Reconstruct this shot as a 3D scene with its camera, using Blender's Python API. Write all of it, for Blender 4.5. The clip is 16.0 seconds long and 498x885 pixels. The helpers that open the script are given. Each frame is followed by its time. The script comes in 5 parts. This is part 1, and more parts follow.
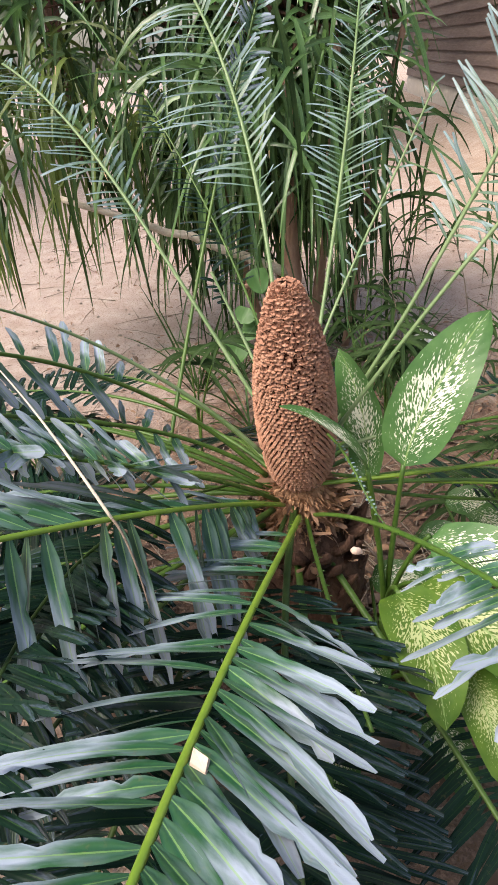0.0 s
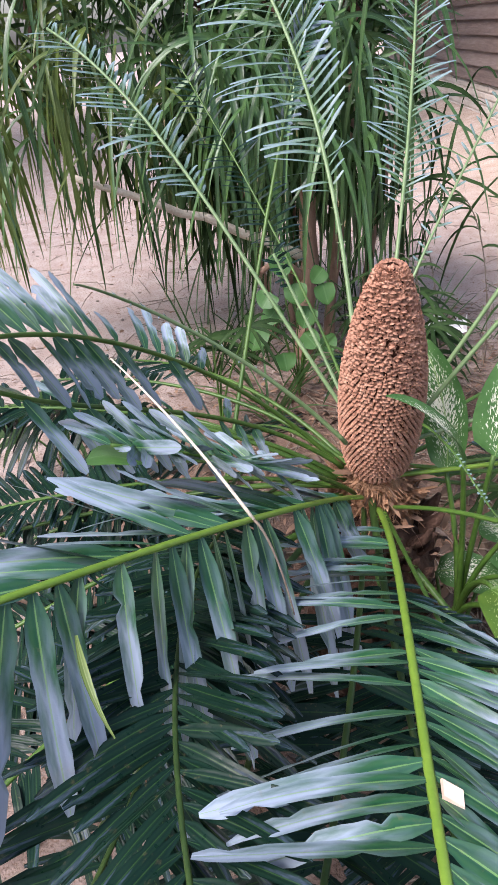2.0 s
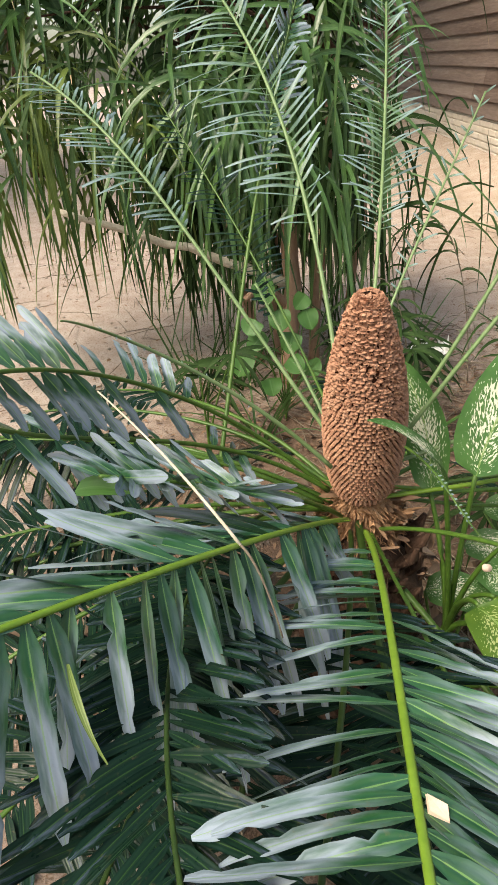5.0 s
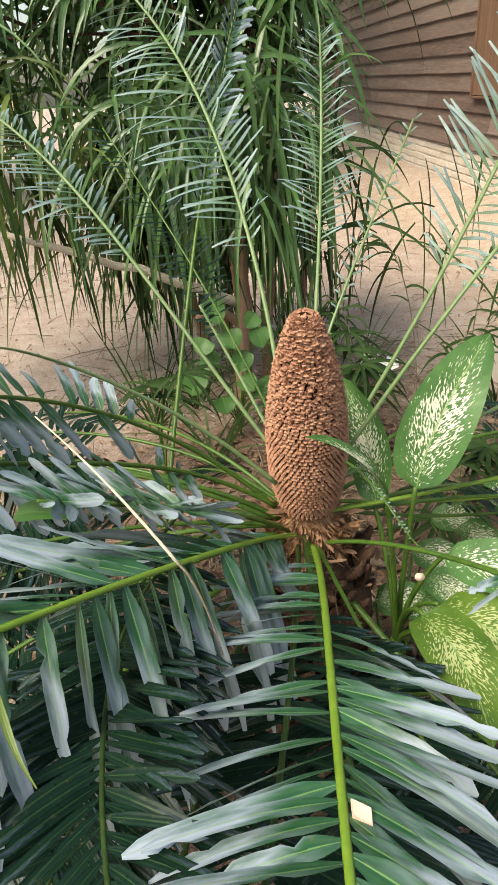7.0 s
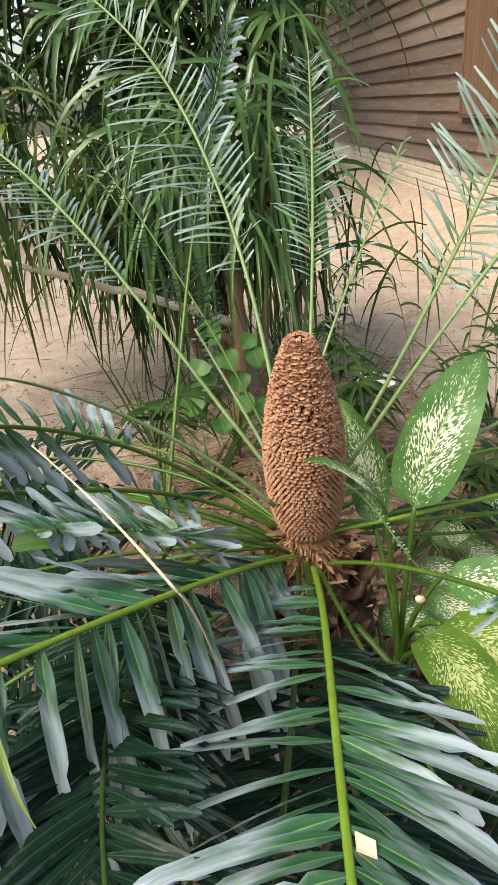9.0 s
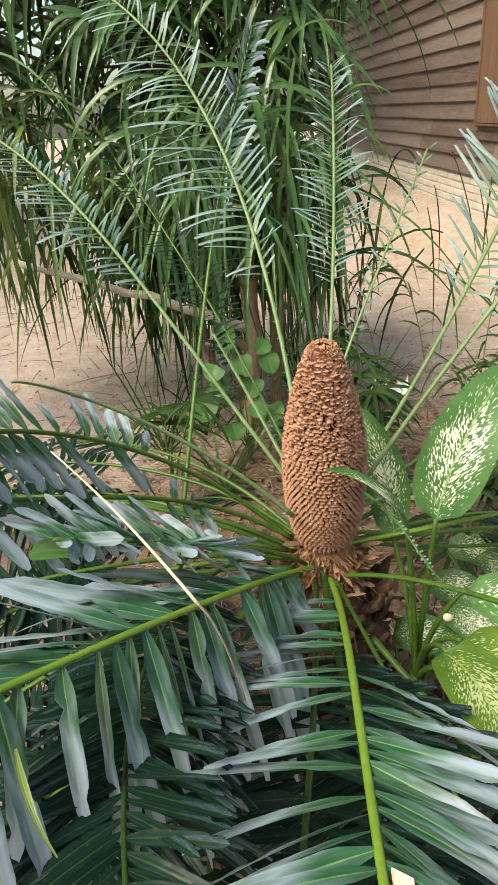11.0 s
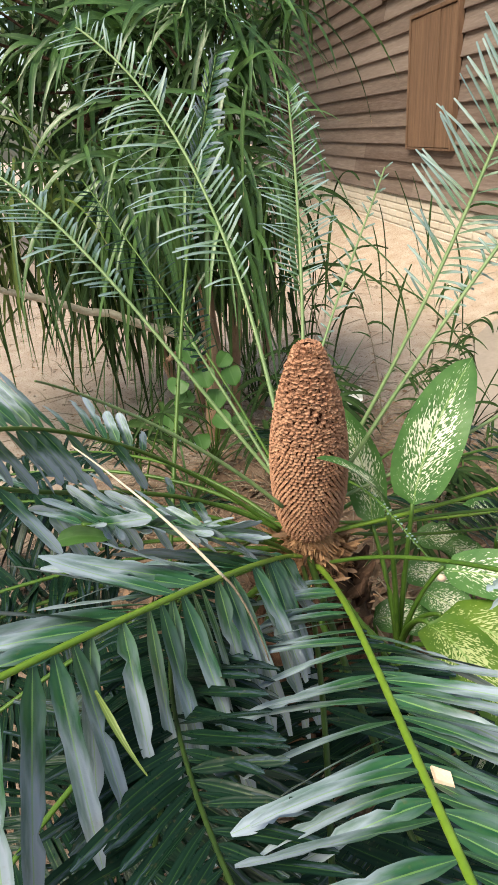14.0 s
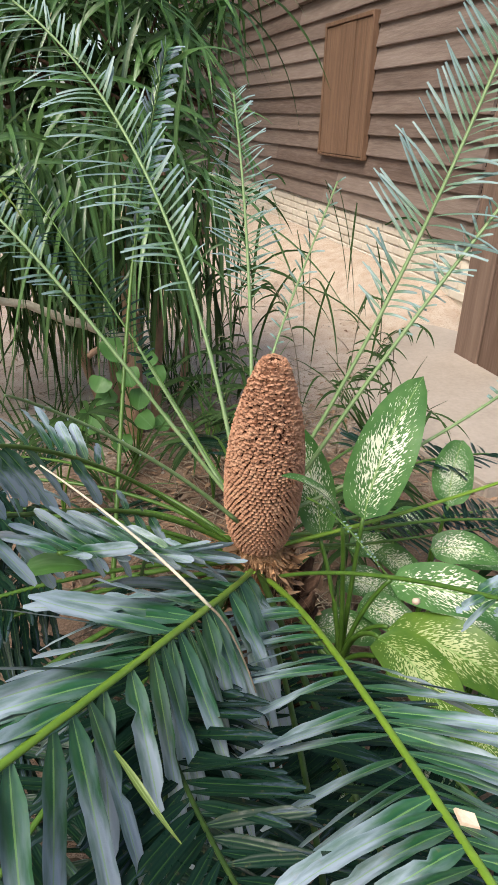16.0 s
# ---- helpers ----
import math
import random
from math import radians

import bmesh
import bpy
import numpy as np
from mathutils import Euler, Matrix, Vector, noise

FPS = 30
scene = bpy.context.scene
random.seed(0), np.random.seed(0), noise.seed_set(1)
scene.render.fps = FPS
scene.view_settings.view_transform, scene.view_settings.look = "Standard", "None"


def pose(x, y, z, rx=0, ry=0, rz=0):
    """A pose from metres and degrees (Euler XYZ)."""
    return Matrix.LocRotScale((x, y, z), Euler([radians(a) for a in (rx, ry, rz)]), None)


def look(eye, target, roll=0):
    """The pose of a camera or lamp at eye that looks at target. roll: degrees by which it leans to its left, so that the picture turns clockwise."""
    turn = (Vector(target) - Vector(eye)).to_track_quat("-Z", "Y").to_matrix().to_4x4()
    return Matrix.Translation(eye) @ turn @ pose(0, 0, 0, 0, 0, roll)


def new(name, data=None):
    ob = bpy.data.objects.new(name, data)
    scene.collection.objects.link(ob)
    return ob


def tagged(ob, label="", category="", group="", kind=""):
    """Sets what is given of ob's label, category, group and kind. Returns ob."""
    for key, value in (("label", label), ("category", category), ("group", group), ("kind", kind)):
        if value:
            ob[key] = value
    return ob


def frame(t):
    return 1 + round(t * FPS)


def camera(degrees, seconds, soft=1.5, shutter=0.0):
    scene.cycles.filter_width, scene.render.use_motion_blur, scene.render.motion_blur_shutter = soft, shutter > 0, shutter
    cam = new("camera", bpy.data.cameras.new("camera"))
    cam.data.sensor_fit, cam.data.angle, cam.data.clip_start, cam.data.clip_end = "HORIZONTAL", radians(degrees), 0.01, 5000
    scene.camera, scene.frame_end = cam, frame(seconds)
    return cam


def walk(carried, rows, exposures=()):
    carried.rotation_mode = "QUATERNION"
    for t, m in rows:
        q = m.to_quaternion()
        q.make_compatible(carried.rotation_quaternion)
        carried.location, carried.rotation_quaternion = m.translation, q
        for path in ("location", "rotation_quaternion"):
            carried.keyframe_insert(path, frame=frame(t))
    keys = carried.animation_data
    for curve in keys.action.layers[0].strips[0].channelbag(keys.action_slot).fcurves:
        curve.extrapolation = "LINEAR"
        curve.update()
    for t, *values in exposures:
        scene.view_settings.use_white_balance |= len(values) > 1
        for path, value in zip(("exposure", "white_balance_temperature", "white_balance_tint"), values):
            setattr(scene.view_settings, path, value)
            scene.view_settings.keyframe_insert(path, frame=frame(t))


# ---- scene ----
cam = camera(42.0, 16.0, soft=1.0)
PATH = [
    (0, (0.0220, -1.0013, 1.2434), (-0.1516, 0.7010, 0.2080), -4.35),
    (0.5, (-0.0529, -0.9753, 1.2419), (-0.1906, 0.6998, 0.1578), -3.70),
    (1, (-0.1056, -0.9882, 1.2387), (-0.2158, 0.6914, 0.1586), -5.05),
    (1.5, (-0.1417, -0.9650, 1.2255), (-0.2624, 0.6875, 0.1054), -5.29),
    (2, (-0.1607, -0.9614, 1.2340), (-0.2504, 0.7212, 0.1566), -3.18),
    (2.5, (-0.1631, -0.9744, 1.2386), (-0.2431, 0.7211, 0.1809), -3.42),
    (3, (-0.1595, -0.9753, 1.2380), (-0.2390, 0.7170, 0.1751), -3.77),
    (3.5, (-0.1603, -0.9739, 1.2430), (-0.2381, 0.7234, 0.1880), -3.68),
    (6, (-0.1424, -0.9792, 1.2502), (-0.1507, 0.7576, 0.2585), -4.37),
    (6.5, (-0.1330, -0.9863, 1.2557), (-0.0911, 0.7545, 0.2718), -3.83),
    (7, (-0.1256, -0.9884, 1.2556), (-0.0615, 0.7549, 0.2775), -3.74),
    (7.5, (-0.1246, -0.9860, 1.2627), (-0.0434, 0.7696, 0.3082), -3.87),
    (8, (-0.1250, -0.9829, 1.2649), (-0.0231, 0.7719, 0.3107), -3.51),
    (8.5, (-0.1278, -0.9841, 1.2691), (-0.0321, 0.7936, 0.3578), -3.19),
    (9, (-0.1221, -0.9855, 1.2627), (-0.0502, 0.7837, 0.3329), -4.79),
    (9.5, (-0.1350, -0.9817, 1.2614), (-0.1109, 0.7880, 0.3300), -4.96),
    (12, (-0.1410, -0.9524, 1.2585), (-0.0736, 0.8291, 0.3520), -3.65),
    (12.5, (-0.1410, -0.9444, 1.2583), (-0.0991, 0.8369, 0.3499), -4.82),
    (13, (-0.1413, -0.9348, 1.2581), (-0.1290, 0.8635, 0.3828), -5.59),
    (13.5, (-0.1645, -0.9706, 1.2631), (-0.0890, 0.8438, 0.4251), -5.90),
    (14, (-0.2200, -1.0355, 1.2599), (0.0021, 0.7519, 0.3903), -4.06),
    (14.5, (-0.2397, -1.0630, 1.2634), (0.1362, 0.7143, 0.4268), -2.49),
    (15, (-0.2668, -1.0242, 1.2799), (0.1799, 0.7405, 0.4514), -0.76),
    (15.5, (-0.2901, -1.0006, 1.2853), (0.2300, 0.7174, 0.4033), 1.00),
    (16, (-0.3090, -0.9787, 1.2822), (0.2160, 0.7319, 0.3887), 1.61),
]
walk(cam, [(t, look(eye, target, roll)) for t, eye, target, roll in PATH],
     exposures=[(0.0, 1.78, 6900, 18), (0.5, 1.80, 6800, 20), (1.2, 1.84, 5950, 24), (1.5, 1.86, 5850, 25), (3.0, 1.80, 6950, 15), (6.0, 1.72, 7450, 8), (12.5, 1.74, 7400, 5), (15.0, 1.70, 7300, 5), (16.0, 1.60, 6800, 8)])

# ---- daylight: bright overcast sky, soft high sun ----
world = bpy.data.worlds.new("world")
scene.world = world
world.use_nodes = True
wn = world.node_tree.nodes
sky = wn.new("ShaderNodeTexSky")
sky.sky_type = "NISHITA"
sky.sun_disc = False
sky.sun_elevation = radians(55)
sky.sun_rotation = radians(-125)
sky.air_density, sky.dust_density, sky.ozone_density = 1.0, 3.0, 1.0
world.node_tree.links.new(sky.outputs[0], wn["Background"].inputs[0])
wn["Background"].inputs[1].default_value = 0.084
sun = new("sun", bpy.data.lights.new("sun", "SUN"))
sun.data.energy, sun.data.angle, sun.data.color = 1.60, radians(30), (1.0, 0.96, 0.90)
sun.matrix_world = look((-2.9, -2.0, 5.3), (0, 0, 0))


# ---- materials ----
def nodes_of(name, rough=0.5, spec=0.5):
    m = bpy.data.materials.new(name)
    m.use_nodes = True
    t = m.node_tree
    b = t.nodes["Principled BSDF"]
    b.inputs["Roughness"].default_value = rough
    b.inputs["Specular IOR Level"].default_value = spec
    return m, t, b


def ramp(t, fac, stops):
    r = t.nodes.new("ShaderNodeValToRGB")
    while len(r.color_ramp.elements) < len(stops):
        r.color_ramp.elements.new(0.5)
    for e, (p, c) in zip(r.color_ramp.elements, stops):
        e.position, e.color = p, (*c, 1)
    t.links.new(fac, r.inputs[0])
    return r.outputs[0]


def tex_noise(t, scale, detail=4, coords=None, rough=0.6):
    n = t.nodes.new("ShaderNodeTexNoise")
    n.inputs["Scale"].default_value, n.inputs["Detail"].default_value, n.inputs["Roughness"].default_value = scale, detail, rough
    if coords is None:
        geo = t.nodes.new("ShaderNodeNewGeometry")
        coords = geo.outputs["Position"]
    t.links.new(coords, n.inputs["Vector"])
    return n.outputs["Fac"]


def mix(t, fac, a, b, mode="MIX"):
    n = t.nodes.new("ShaderNodeMix")
    n.data_type, n.blend_type = "RGBA", mode
    for sock, v in ((n.inputs[0], fac), (n.inputs[6], a), (n.inputs[7], b)):
        if isinstance(v, (int, float)):
            sock.default_value = v
        elif isinstance(v, tuple):
            sock.default_value = (*v, 1)
        else:
            t.links.new(v, sock)
    return n.outputs[2]


def calc(t, op, a, b=0.0):
    n = t.nodes.new("ShaderNodeMath")
    n.operation = op
    for sock, v in zip(n.inputs, (a, b)):
        if isinstance(v, (int, float)):
            sock.default_value = v
        else:
            t.links.new(v, sock)
    return n.outputs[0]


def bump(t, b, height, strength=0.3, dist=0.002):
    n = t.nodes.new("ShaderNodeBump")
    n.inputs["Strength"].default_value, n.inputs["Distance"].default_value = strength, dist
    t.links.new(height, n.inputs["Height"])
    t.links.new(n.outputs[0], b.inputs["Normal"])


def uv_of(t):
    u = t.nodes.new("ShaderNodeUVMap")
    s = t.nodes.new("ShaderNodeSeparateXYZ")
    t.links.new(u.outputs[0], s.inputs[0])
    return u.outputs[0], s.outputs[0], s.outputs[1]


def leaf_material(name, dark, light, rib, rough=0.38, dry=0.0, veins=9.0, coat=0.0, thin=0.25, wax_sheen=None, sheen_share=0.0, spec=0.5, relief=0.25, buckle=0.0, patch=(0.34, 0.56)):
    """A blade whose UV runs along (u) and across (v) it: midrib, fine veins, stains, dried tips."""
    m, t, b = nodes_of(name, rough, spec)
    uv, u, v = uv_of(t)
    info = t.nodes.new("ShaderNodeNewGeometry")
    big = tex_noise(t, 14.0, 3)
    fine = tex_noise(t, 140.0, 4)
    col = ramp(t, big, [(0.3, dark), (0.7, light)])
    col = mix(t, 0.5, col, ramp(t, info.outputs["Random Per Island"], [(0.0, tuple(c * 0.62 for c in dark)), (1.0, tuple(c * 1.25 for c in light))]))
    # waxy bloom and sky sheen painted as pale patches, stronger towards the tip
    if wax_sheen:
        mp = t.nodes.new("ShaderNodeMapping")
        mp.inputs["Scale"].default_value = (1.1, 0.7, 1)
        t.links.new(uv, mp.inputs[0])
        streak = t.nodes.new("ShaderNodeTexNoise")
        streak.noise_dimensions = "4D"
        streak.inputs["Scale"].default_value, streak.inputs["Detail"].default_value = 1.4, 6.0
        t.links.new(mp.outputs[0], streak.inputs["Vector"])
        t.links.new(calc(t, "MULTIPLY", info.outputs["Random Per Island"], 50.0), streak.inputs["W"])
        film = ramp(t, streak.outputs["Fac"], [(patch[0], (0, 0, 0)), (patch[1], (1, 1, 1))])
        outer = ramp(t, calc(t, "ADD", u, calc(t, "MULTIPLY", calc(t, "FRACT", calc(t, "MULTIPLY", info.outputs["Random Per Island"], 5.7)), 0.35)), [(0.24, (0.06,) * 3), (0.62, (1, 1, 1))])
        col = mix(t, calc(t, "MULTIPLY", calc(t, "MULTIPLY", film, outer), sheen_share), col, wax_sheen)
    mid = calc(t, "ABSOLUTE", calc(t, "SUBTRACT", v, 0.5))
    line = calc(t, "LESS_THAN", mid, 0.035)
    wave = calc(t, "SINE", calc(t, "MULTIPLY", v, veins * 6.2832))
    col = mix(t, calc(t, "MULTIPLY", calc(t, "ADD", calc(t, "MULTIPLY", wave, 0.5), 0.5), 0.07), col, rib)
    col = mix(t, calc(t, "MULTIPLY", line, 0.55), col, rib)
    stain = ramp(t, fine, [(0.62, (0, 0, 0)), (0.75, (1, 1, 1))])
    col = mix(t, calc(t, "MULTIPLY", stain, 0.25), col, (0.20, 0.15, 0.07))
    if dry:
        tip = ramp(t, calc(t, "ADD", u, calc(t, "MULTIPLY", fine, 0.08)), [(0.985, (0, 0, 0)), (1.03, (1, 1, 1))])
        some = calc(t, "GREATER_THAN", calc(t, "FRACT", calc(t, "MULTIPLY", info.outputs["Random Per Island"], 7.3)), 0.75)
        col = mix(t, calc(t, "MULTIPLY", calc(t, "MULTIPLY", tip, some), dry), col, (0.42, 0.31, 0.18))
    t.links.new(col, b.inputs["Base Color"])
    bump(t, b, calc(t, "ADD", calc(t, "ADD", calc(t, "MULTIPLY", wave, 0.3), fine), calc(t, "MULTIPLY", tex_noise(t, 24.0, 2), 12.0 * buckle)), relief, 0.0008)
    t.links.new(ramp(t, fine, [(0.3, (rough - 0.1,) * 3), (0.7, (rough + 0.15,) * 3)]), b.inputs["Roughness"])
    b.inputs["Coat Weight"].default_value = coat
    b.inputs["Coat Roughness"].default_value = 0.3
    if thin:
        tr = t.nodes.new("ShaderNodeBsdfTranslucent")
        t.links.new(mix(t, 0.5, col, light), tr.inputs[0])
        ms = t.nodes.new("ShaderNodeMixShader")
        ms.inputs[0].default_value = thin
        t.links.new(b.outputs[0], ms.inputs[1])
        t.links.new(tr.outputs[0], ms.inputs[2])
        t.links.new(ms.outputs[0], t.nodes["Material Output"].inputs[0])
    return m


def plain_material(name, stops, scale, rough=0.7, fine=120.0, bumps=0.4, dist=0.003, spec=0.3, stretch=None, rand=0.0):
    m, t, b = nodes_of(name, rough, spec)
    geo = t.nodes.new("ShaderNodeNewGeometry")
    co = geo.outputs["Position"]
    if stretch:
        mp = t.nodes.new("ShaderNodeMapping")
        mp.inputs["Scale"].default_value = stretch
        t.links.new(co, mp.inputs[0])
        co = mp.outputs[0]
    big, small = tex_noise(t, scale, 5, co), tex_noise(t, fine, 5, co)
    col = ramp(t, big, stops)
    col = mix(t, 0.45, col, ramp(t, small, stops))
    if rand:
        oi = t.nodes.new("ShaderNodeObjectInfo")
        col = mix(t, rand, col, ramp(t, oi.outputs["Random"], [(0.0, stops[0][1]), (1.0, stops[-1][1])]))
    t.links.new(col, b.inputs["Base Color"])
    bump(t, b, calc(t, "ADD", big, small), bumps, dist)
    return m


# near-black copy of the leaf: undergrowth shade and blue glints in its colour
SHADED_LEAF = leaf_material("shaded_cycad_leaf", (0.002, 0.010, 0.007), (0.006, 0.022, 0.014), (0.03, 0.075, 0.016), rough=0.34, dry=0.7, veins=3.0, coat=0.0, thin=0.02, wax_sheen=(0.20, 0.25, 0.40), sheen_share=0.48, spec=0.13, relief=0.3, buckle=1.0, patch=(0.52, 0.64))
# bluish bloom with the sky's reflection painted into it
LEAF_BLUE = leaf_material("cycad_leaf_bloom_sheen", (0.003, 0.036, 0.014), (0.014, 0.085, 0.032), (0.18, 0.33, 0.09), rough=0.44, dry=0.9, veins=3.0, coat=0.0, thin=0.04, wax_sheen=(0.295, 0.350, 0.43), sheen_share=0.9, spec=0.36, relief=0.35, buckle=0.7, patch=(0.37, 0.52))
YELLOW_LEAF = leaf_material("yellowing_leaf", (0.055, 0.11, 0.02), (0.15, 0.21, 0.045), (0.2, 0.24, 0.10), rough=0.5, veins=3.0, thin=0.2)
LEAF_PALE = leaf_material("cycad_leaf_upright", (0.025, 0.075, 0.032), (0.075, 0.15, 0.075), (0.26, 0.36, 0.22), rough=0.42, dry=0.9, veins=3.0, coat=0.0, thin=0.15, wax_sheen=(0.22, 0.31, 0.36), sheen_share=0.75)
RACHIS = plain_material("rachis", [(0.3, (0.080, 0.165, 0.012)), (0.7, (0.17, 0.275, 0.032))], 9.0, 0.4, 90.0, 0.2, 0.001, 0.4)
RACHIS_PALE = plain_material("rachis_pale", [(0.3, (0.085, 0.160, 0.050)), (0.7, (0.20, 0.275, 0.13))], 9.0, 0.45, 90.0, 0.2, 0.001, 0.4)
PETIOLE = plain_material("petiole", [(0.3, (0.024, 0.068, 0.008)), (0.7, (0.080, 0.155, 0.024))], 7.0, 0.42, 90.0, 0.3, 0.001, 0.35)
# petiole green at about half the brightness, for the low fronds
OLIVE = plain_material("dark_petiole", [(0.3, (0.012, 0.030, 0.006)), (0.7, (0.042, 0.078, 0.015))], 7.0, 0.45, 90.0, 0.3, 0.001, 0.3)
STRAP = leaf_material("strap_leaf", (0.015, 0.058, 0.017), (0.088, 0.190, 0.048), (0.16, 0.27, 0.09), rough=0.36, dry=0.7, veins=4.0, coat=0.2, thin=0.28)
STRAP_DARK = leaf_material("strap_leaf_dark", (0.010, 0.028, 0.008), (0.034, 0.070, 0.018), (0.05, 0.08, 0.025), rough=0.6, dry=0.9, veins=4.0, thin=0.10, spec=0.12)
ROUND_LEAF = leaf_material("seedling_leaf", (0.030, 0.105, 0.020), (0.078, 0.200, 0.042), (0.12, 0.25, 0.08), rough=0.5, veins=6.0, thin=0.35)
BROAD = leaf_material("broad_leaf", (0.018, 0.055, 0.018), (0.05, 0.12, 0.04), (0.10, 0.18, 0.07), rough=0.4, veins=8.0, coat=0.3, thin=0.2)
# strap leaf again, yellower in colour as if light came through it
STRAP_LIT = leaf_material("strap_leaf_lit", (0.040, 0.085, 0.014), (0.150, 0.215, 0.045), (0.22, 0.28, 0.10), rough=0.42, dry=0.9, veins=4.0, thin=0.42)
FAR_LEAF = leaf_material("tree_leaf", (0.05, 0.10, 0.03), (0.12, 0.20, 0.06), (0.14, 0.22, 0.08), rough=0.5, thin=0.3)
DRY = leaf_material("dry_leaf", (0.12, 0.062, 0.036), (0.28, 0.17, 0.10), (0.22, 0.14, 0.085), rough=0.75, veins=5.0, thin=0.1)
# dry leaf darkened: the shade under the plants is in its colour
DRY_DARK = leaf_material("shaded_dry_leaf", (0.022, 0.013, 0.008), (0.125, 0.078, 0.044), (0.10, 0.065, 0.04), rough=0.6, veins=5.0, thin=0.0)
WOOL = plain_material("cone_wool", [(0.25, (0.20, 0.10, 0.05)), (0.75, (0.46, 0.28, 0.16))], 60.0, 0.9, 400.0, 0.8, 0.003, 0.1)
STRAW = plain_material("straw", [(0.3, (0.40, 0.34, 0.25)), (0.7, (0.64, 0.57, 0.46))], 20.0, 0.6, 200.0, 0.3)
BARK = plain_material("bark", [(0.25, (0.028, 0.015, 0.010)), (0.55, (0.09, 0.05, 0.032)), (0.8, (0.17, 0.11, 0.08))], 16.0, 0.85, 110.0, 0.9, 0.008, 0.2, (1, 1, 0.5))
STEM_BARK = plain_material("stem_bark", [(0.25, (0.17, 0.095, 0.06)), (0.75, (0.40, 0.27, 0.19))], 12.0, 0.8, 90.0, 0.7, 0.006, 0.2, (1, 1, 0.35))
POST_WOOD = plain_material("post_wood", [(0.28, (0.065, 0.038, 0.027)), (0.5, (0.13, 0.083, 0.062)), (0.75, (0.25, 0.175, 0.135))], 4.0, 0.8, 26.0, 0.5, 0.005, 0.2, (1, 2.5, 0.15), 0.3)
GREY_STICK = plain_material("weathered_stick", [(0.3, (0.32, 0.28, 0.21)), (0.7, (0.58, 0.53, 0.43))], 14.0, 0.8, 120.0, 0.6, 0.004, 0.2)
CONE_MAT = plain_material("cone_scale", [(0.25, (0.17, 0.080, 0.050)), (0.5, (0.36, 0.185, 0.114)), (0.8, (0.57, 0.365, 0.24))], 40.0, 0.8, 420.0, 0.6, 0.0012, 0.2)
TWIG = plain_material("dry_twig", [(0.3, (0.10, 0.075, 0.05)), (0.7, (0.30, 0.25, 0.19))], 14.0, 0.8, 120.0, 0.6, 0.004, 0.2)
# core coloured very dark so gaps between scales carry painted shade
CONE_CORE = plain_material("cone_core", [(0.3, (0.030, 0.012, 0.007)), (0.7, (0.075, 0.032, 0.018))], 60.0, 0.9, 300.0, 0.6, 0.002, 0.1)
SIDING = plain_material("siding_wood", [(0.28, (0.048, 0.030, 0.023)), (0.48, (0.125, 0.086, 0.069)), (0.62, (0.185, 0.140, 0.119)), (0.78, (0.29, 0.24, 0.208))], 3.2, 0.78, 30.0, 0.7, 0.008, 0.22, (1, 0.16, 1.9), 0.3)
SHUTTER_WOOD = plain_material("shutter_wood", [(0.32, (0.045, 0.024, 0.015)), (0.5, (0.125, 0.070, 0.043)), (0.72, (0.215, 0.128, 0.080))], 7.0, 0.7, 40.0, 0.5, 0.004, 0.25, (1, 2.5, 0.12), 0.3)
WHITEWASH = plain_material("whitewash_brick", [(0.25, (0.42, 0.36, 0.29)), (0.7, (0.58, 0.53, 0.46))], 5.0, 0.9, 40.0, 0.6, 0.006, 0.2, None, 0.25)
MORTAR = plain_material("mortar", [(0.3, (0.44, 0.38, 0.30)), (0.7, (0.60, 0.54, 0.45))], 8.0, 0.95, 60.0, 0.5)
CONCRETE = plain_material("concrete", [(0.25, (0.235, 0.195, 0.160)), (0.75, (0.36, 0.305, 0.26))], 2.5, 0.9, 45.0, 0.4, 0.004, 0.2)
PAPER = plain_material("paper_scrap", [(0.3, (0.74, 0.73, 0.70)), (0.7, (0.86, 0.86, 0.84))], 30.0, 0.8, 100.0, 0.2)
CHIP = plain_material("wood_chip", [(0.3, (0.46, 0.33, 0.24)), (0.7, (0.66, 0.51, 0.40))], 40.0, 0.7, 200.0, 0.3)
NEAR_BLACK = plain_material("near_black", [(0.3, (0.012, 0.010, 0.009)), (0.7, (0.03, 0.026, 0.022))], 4.0, 0.9, 30.0, 0.2)


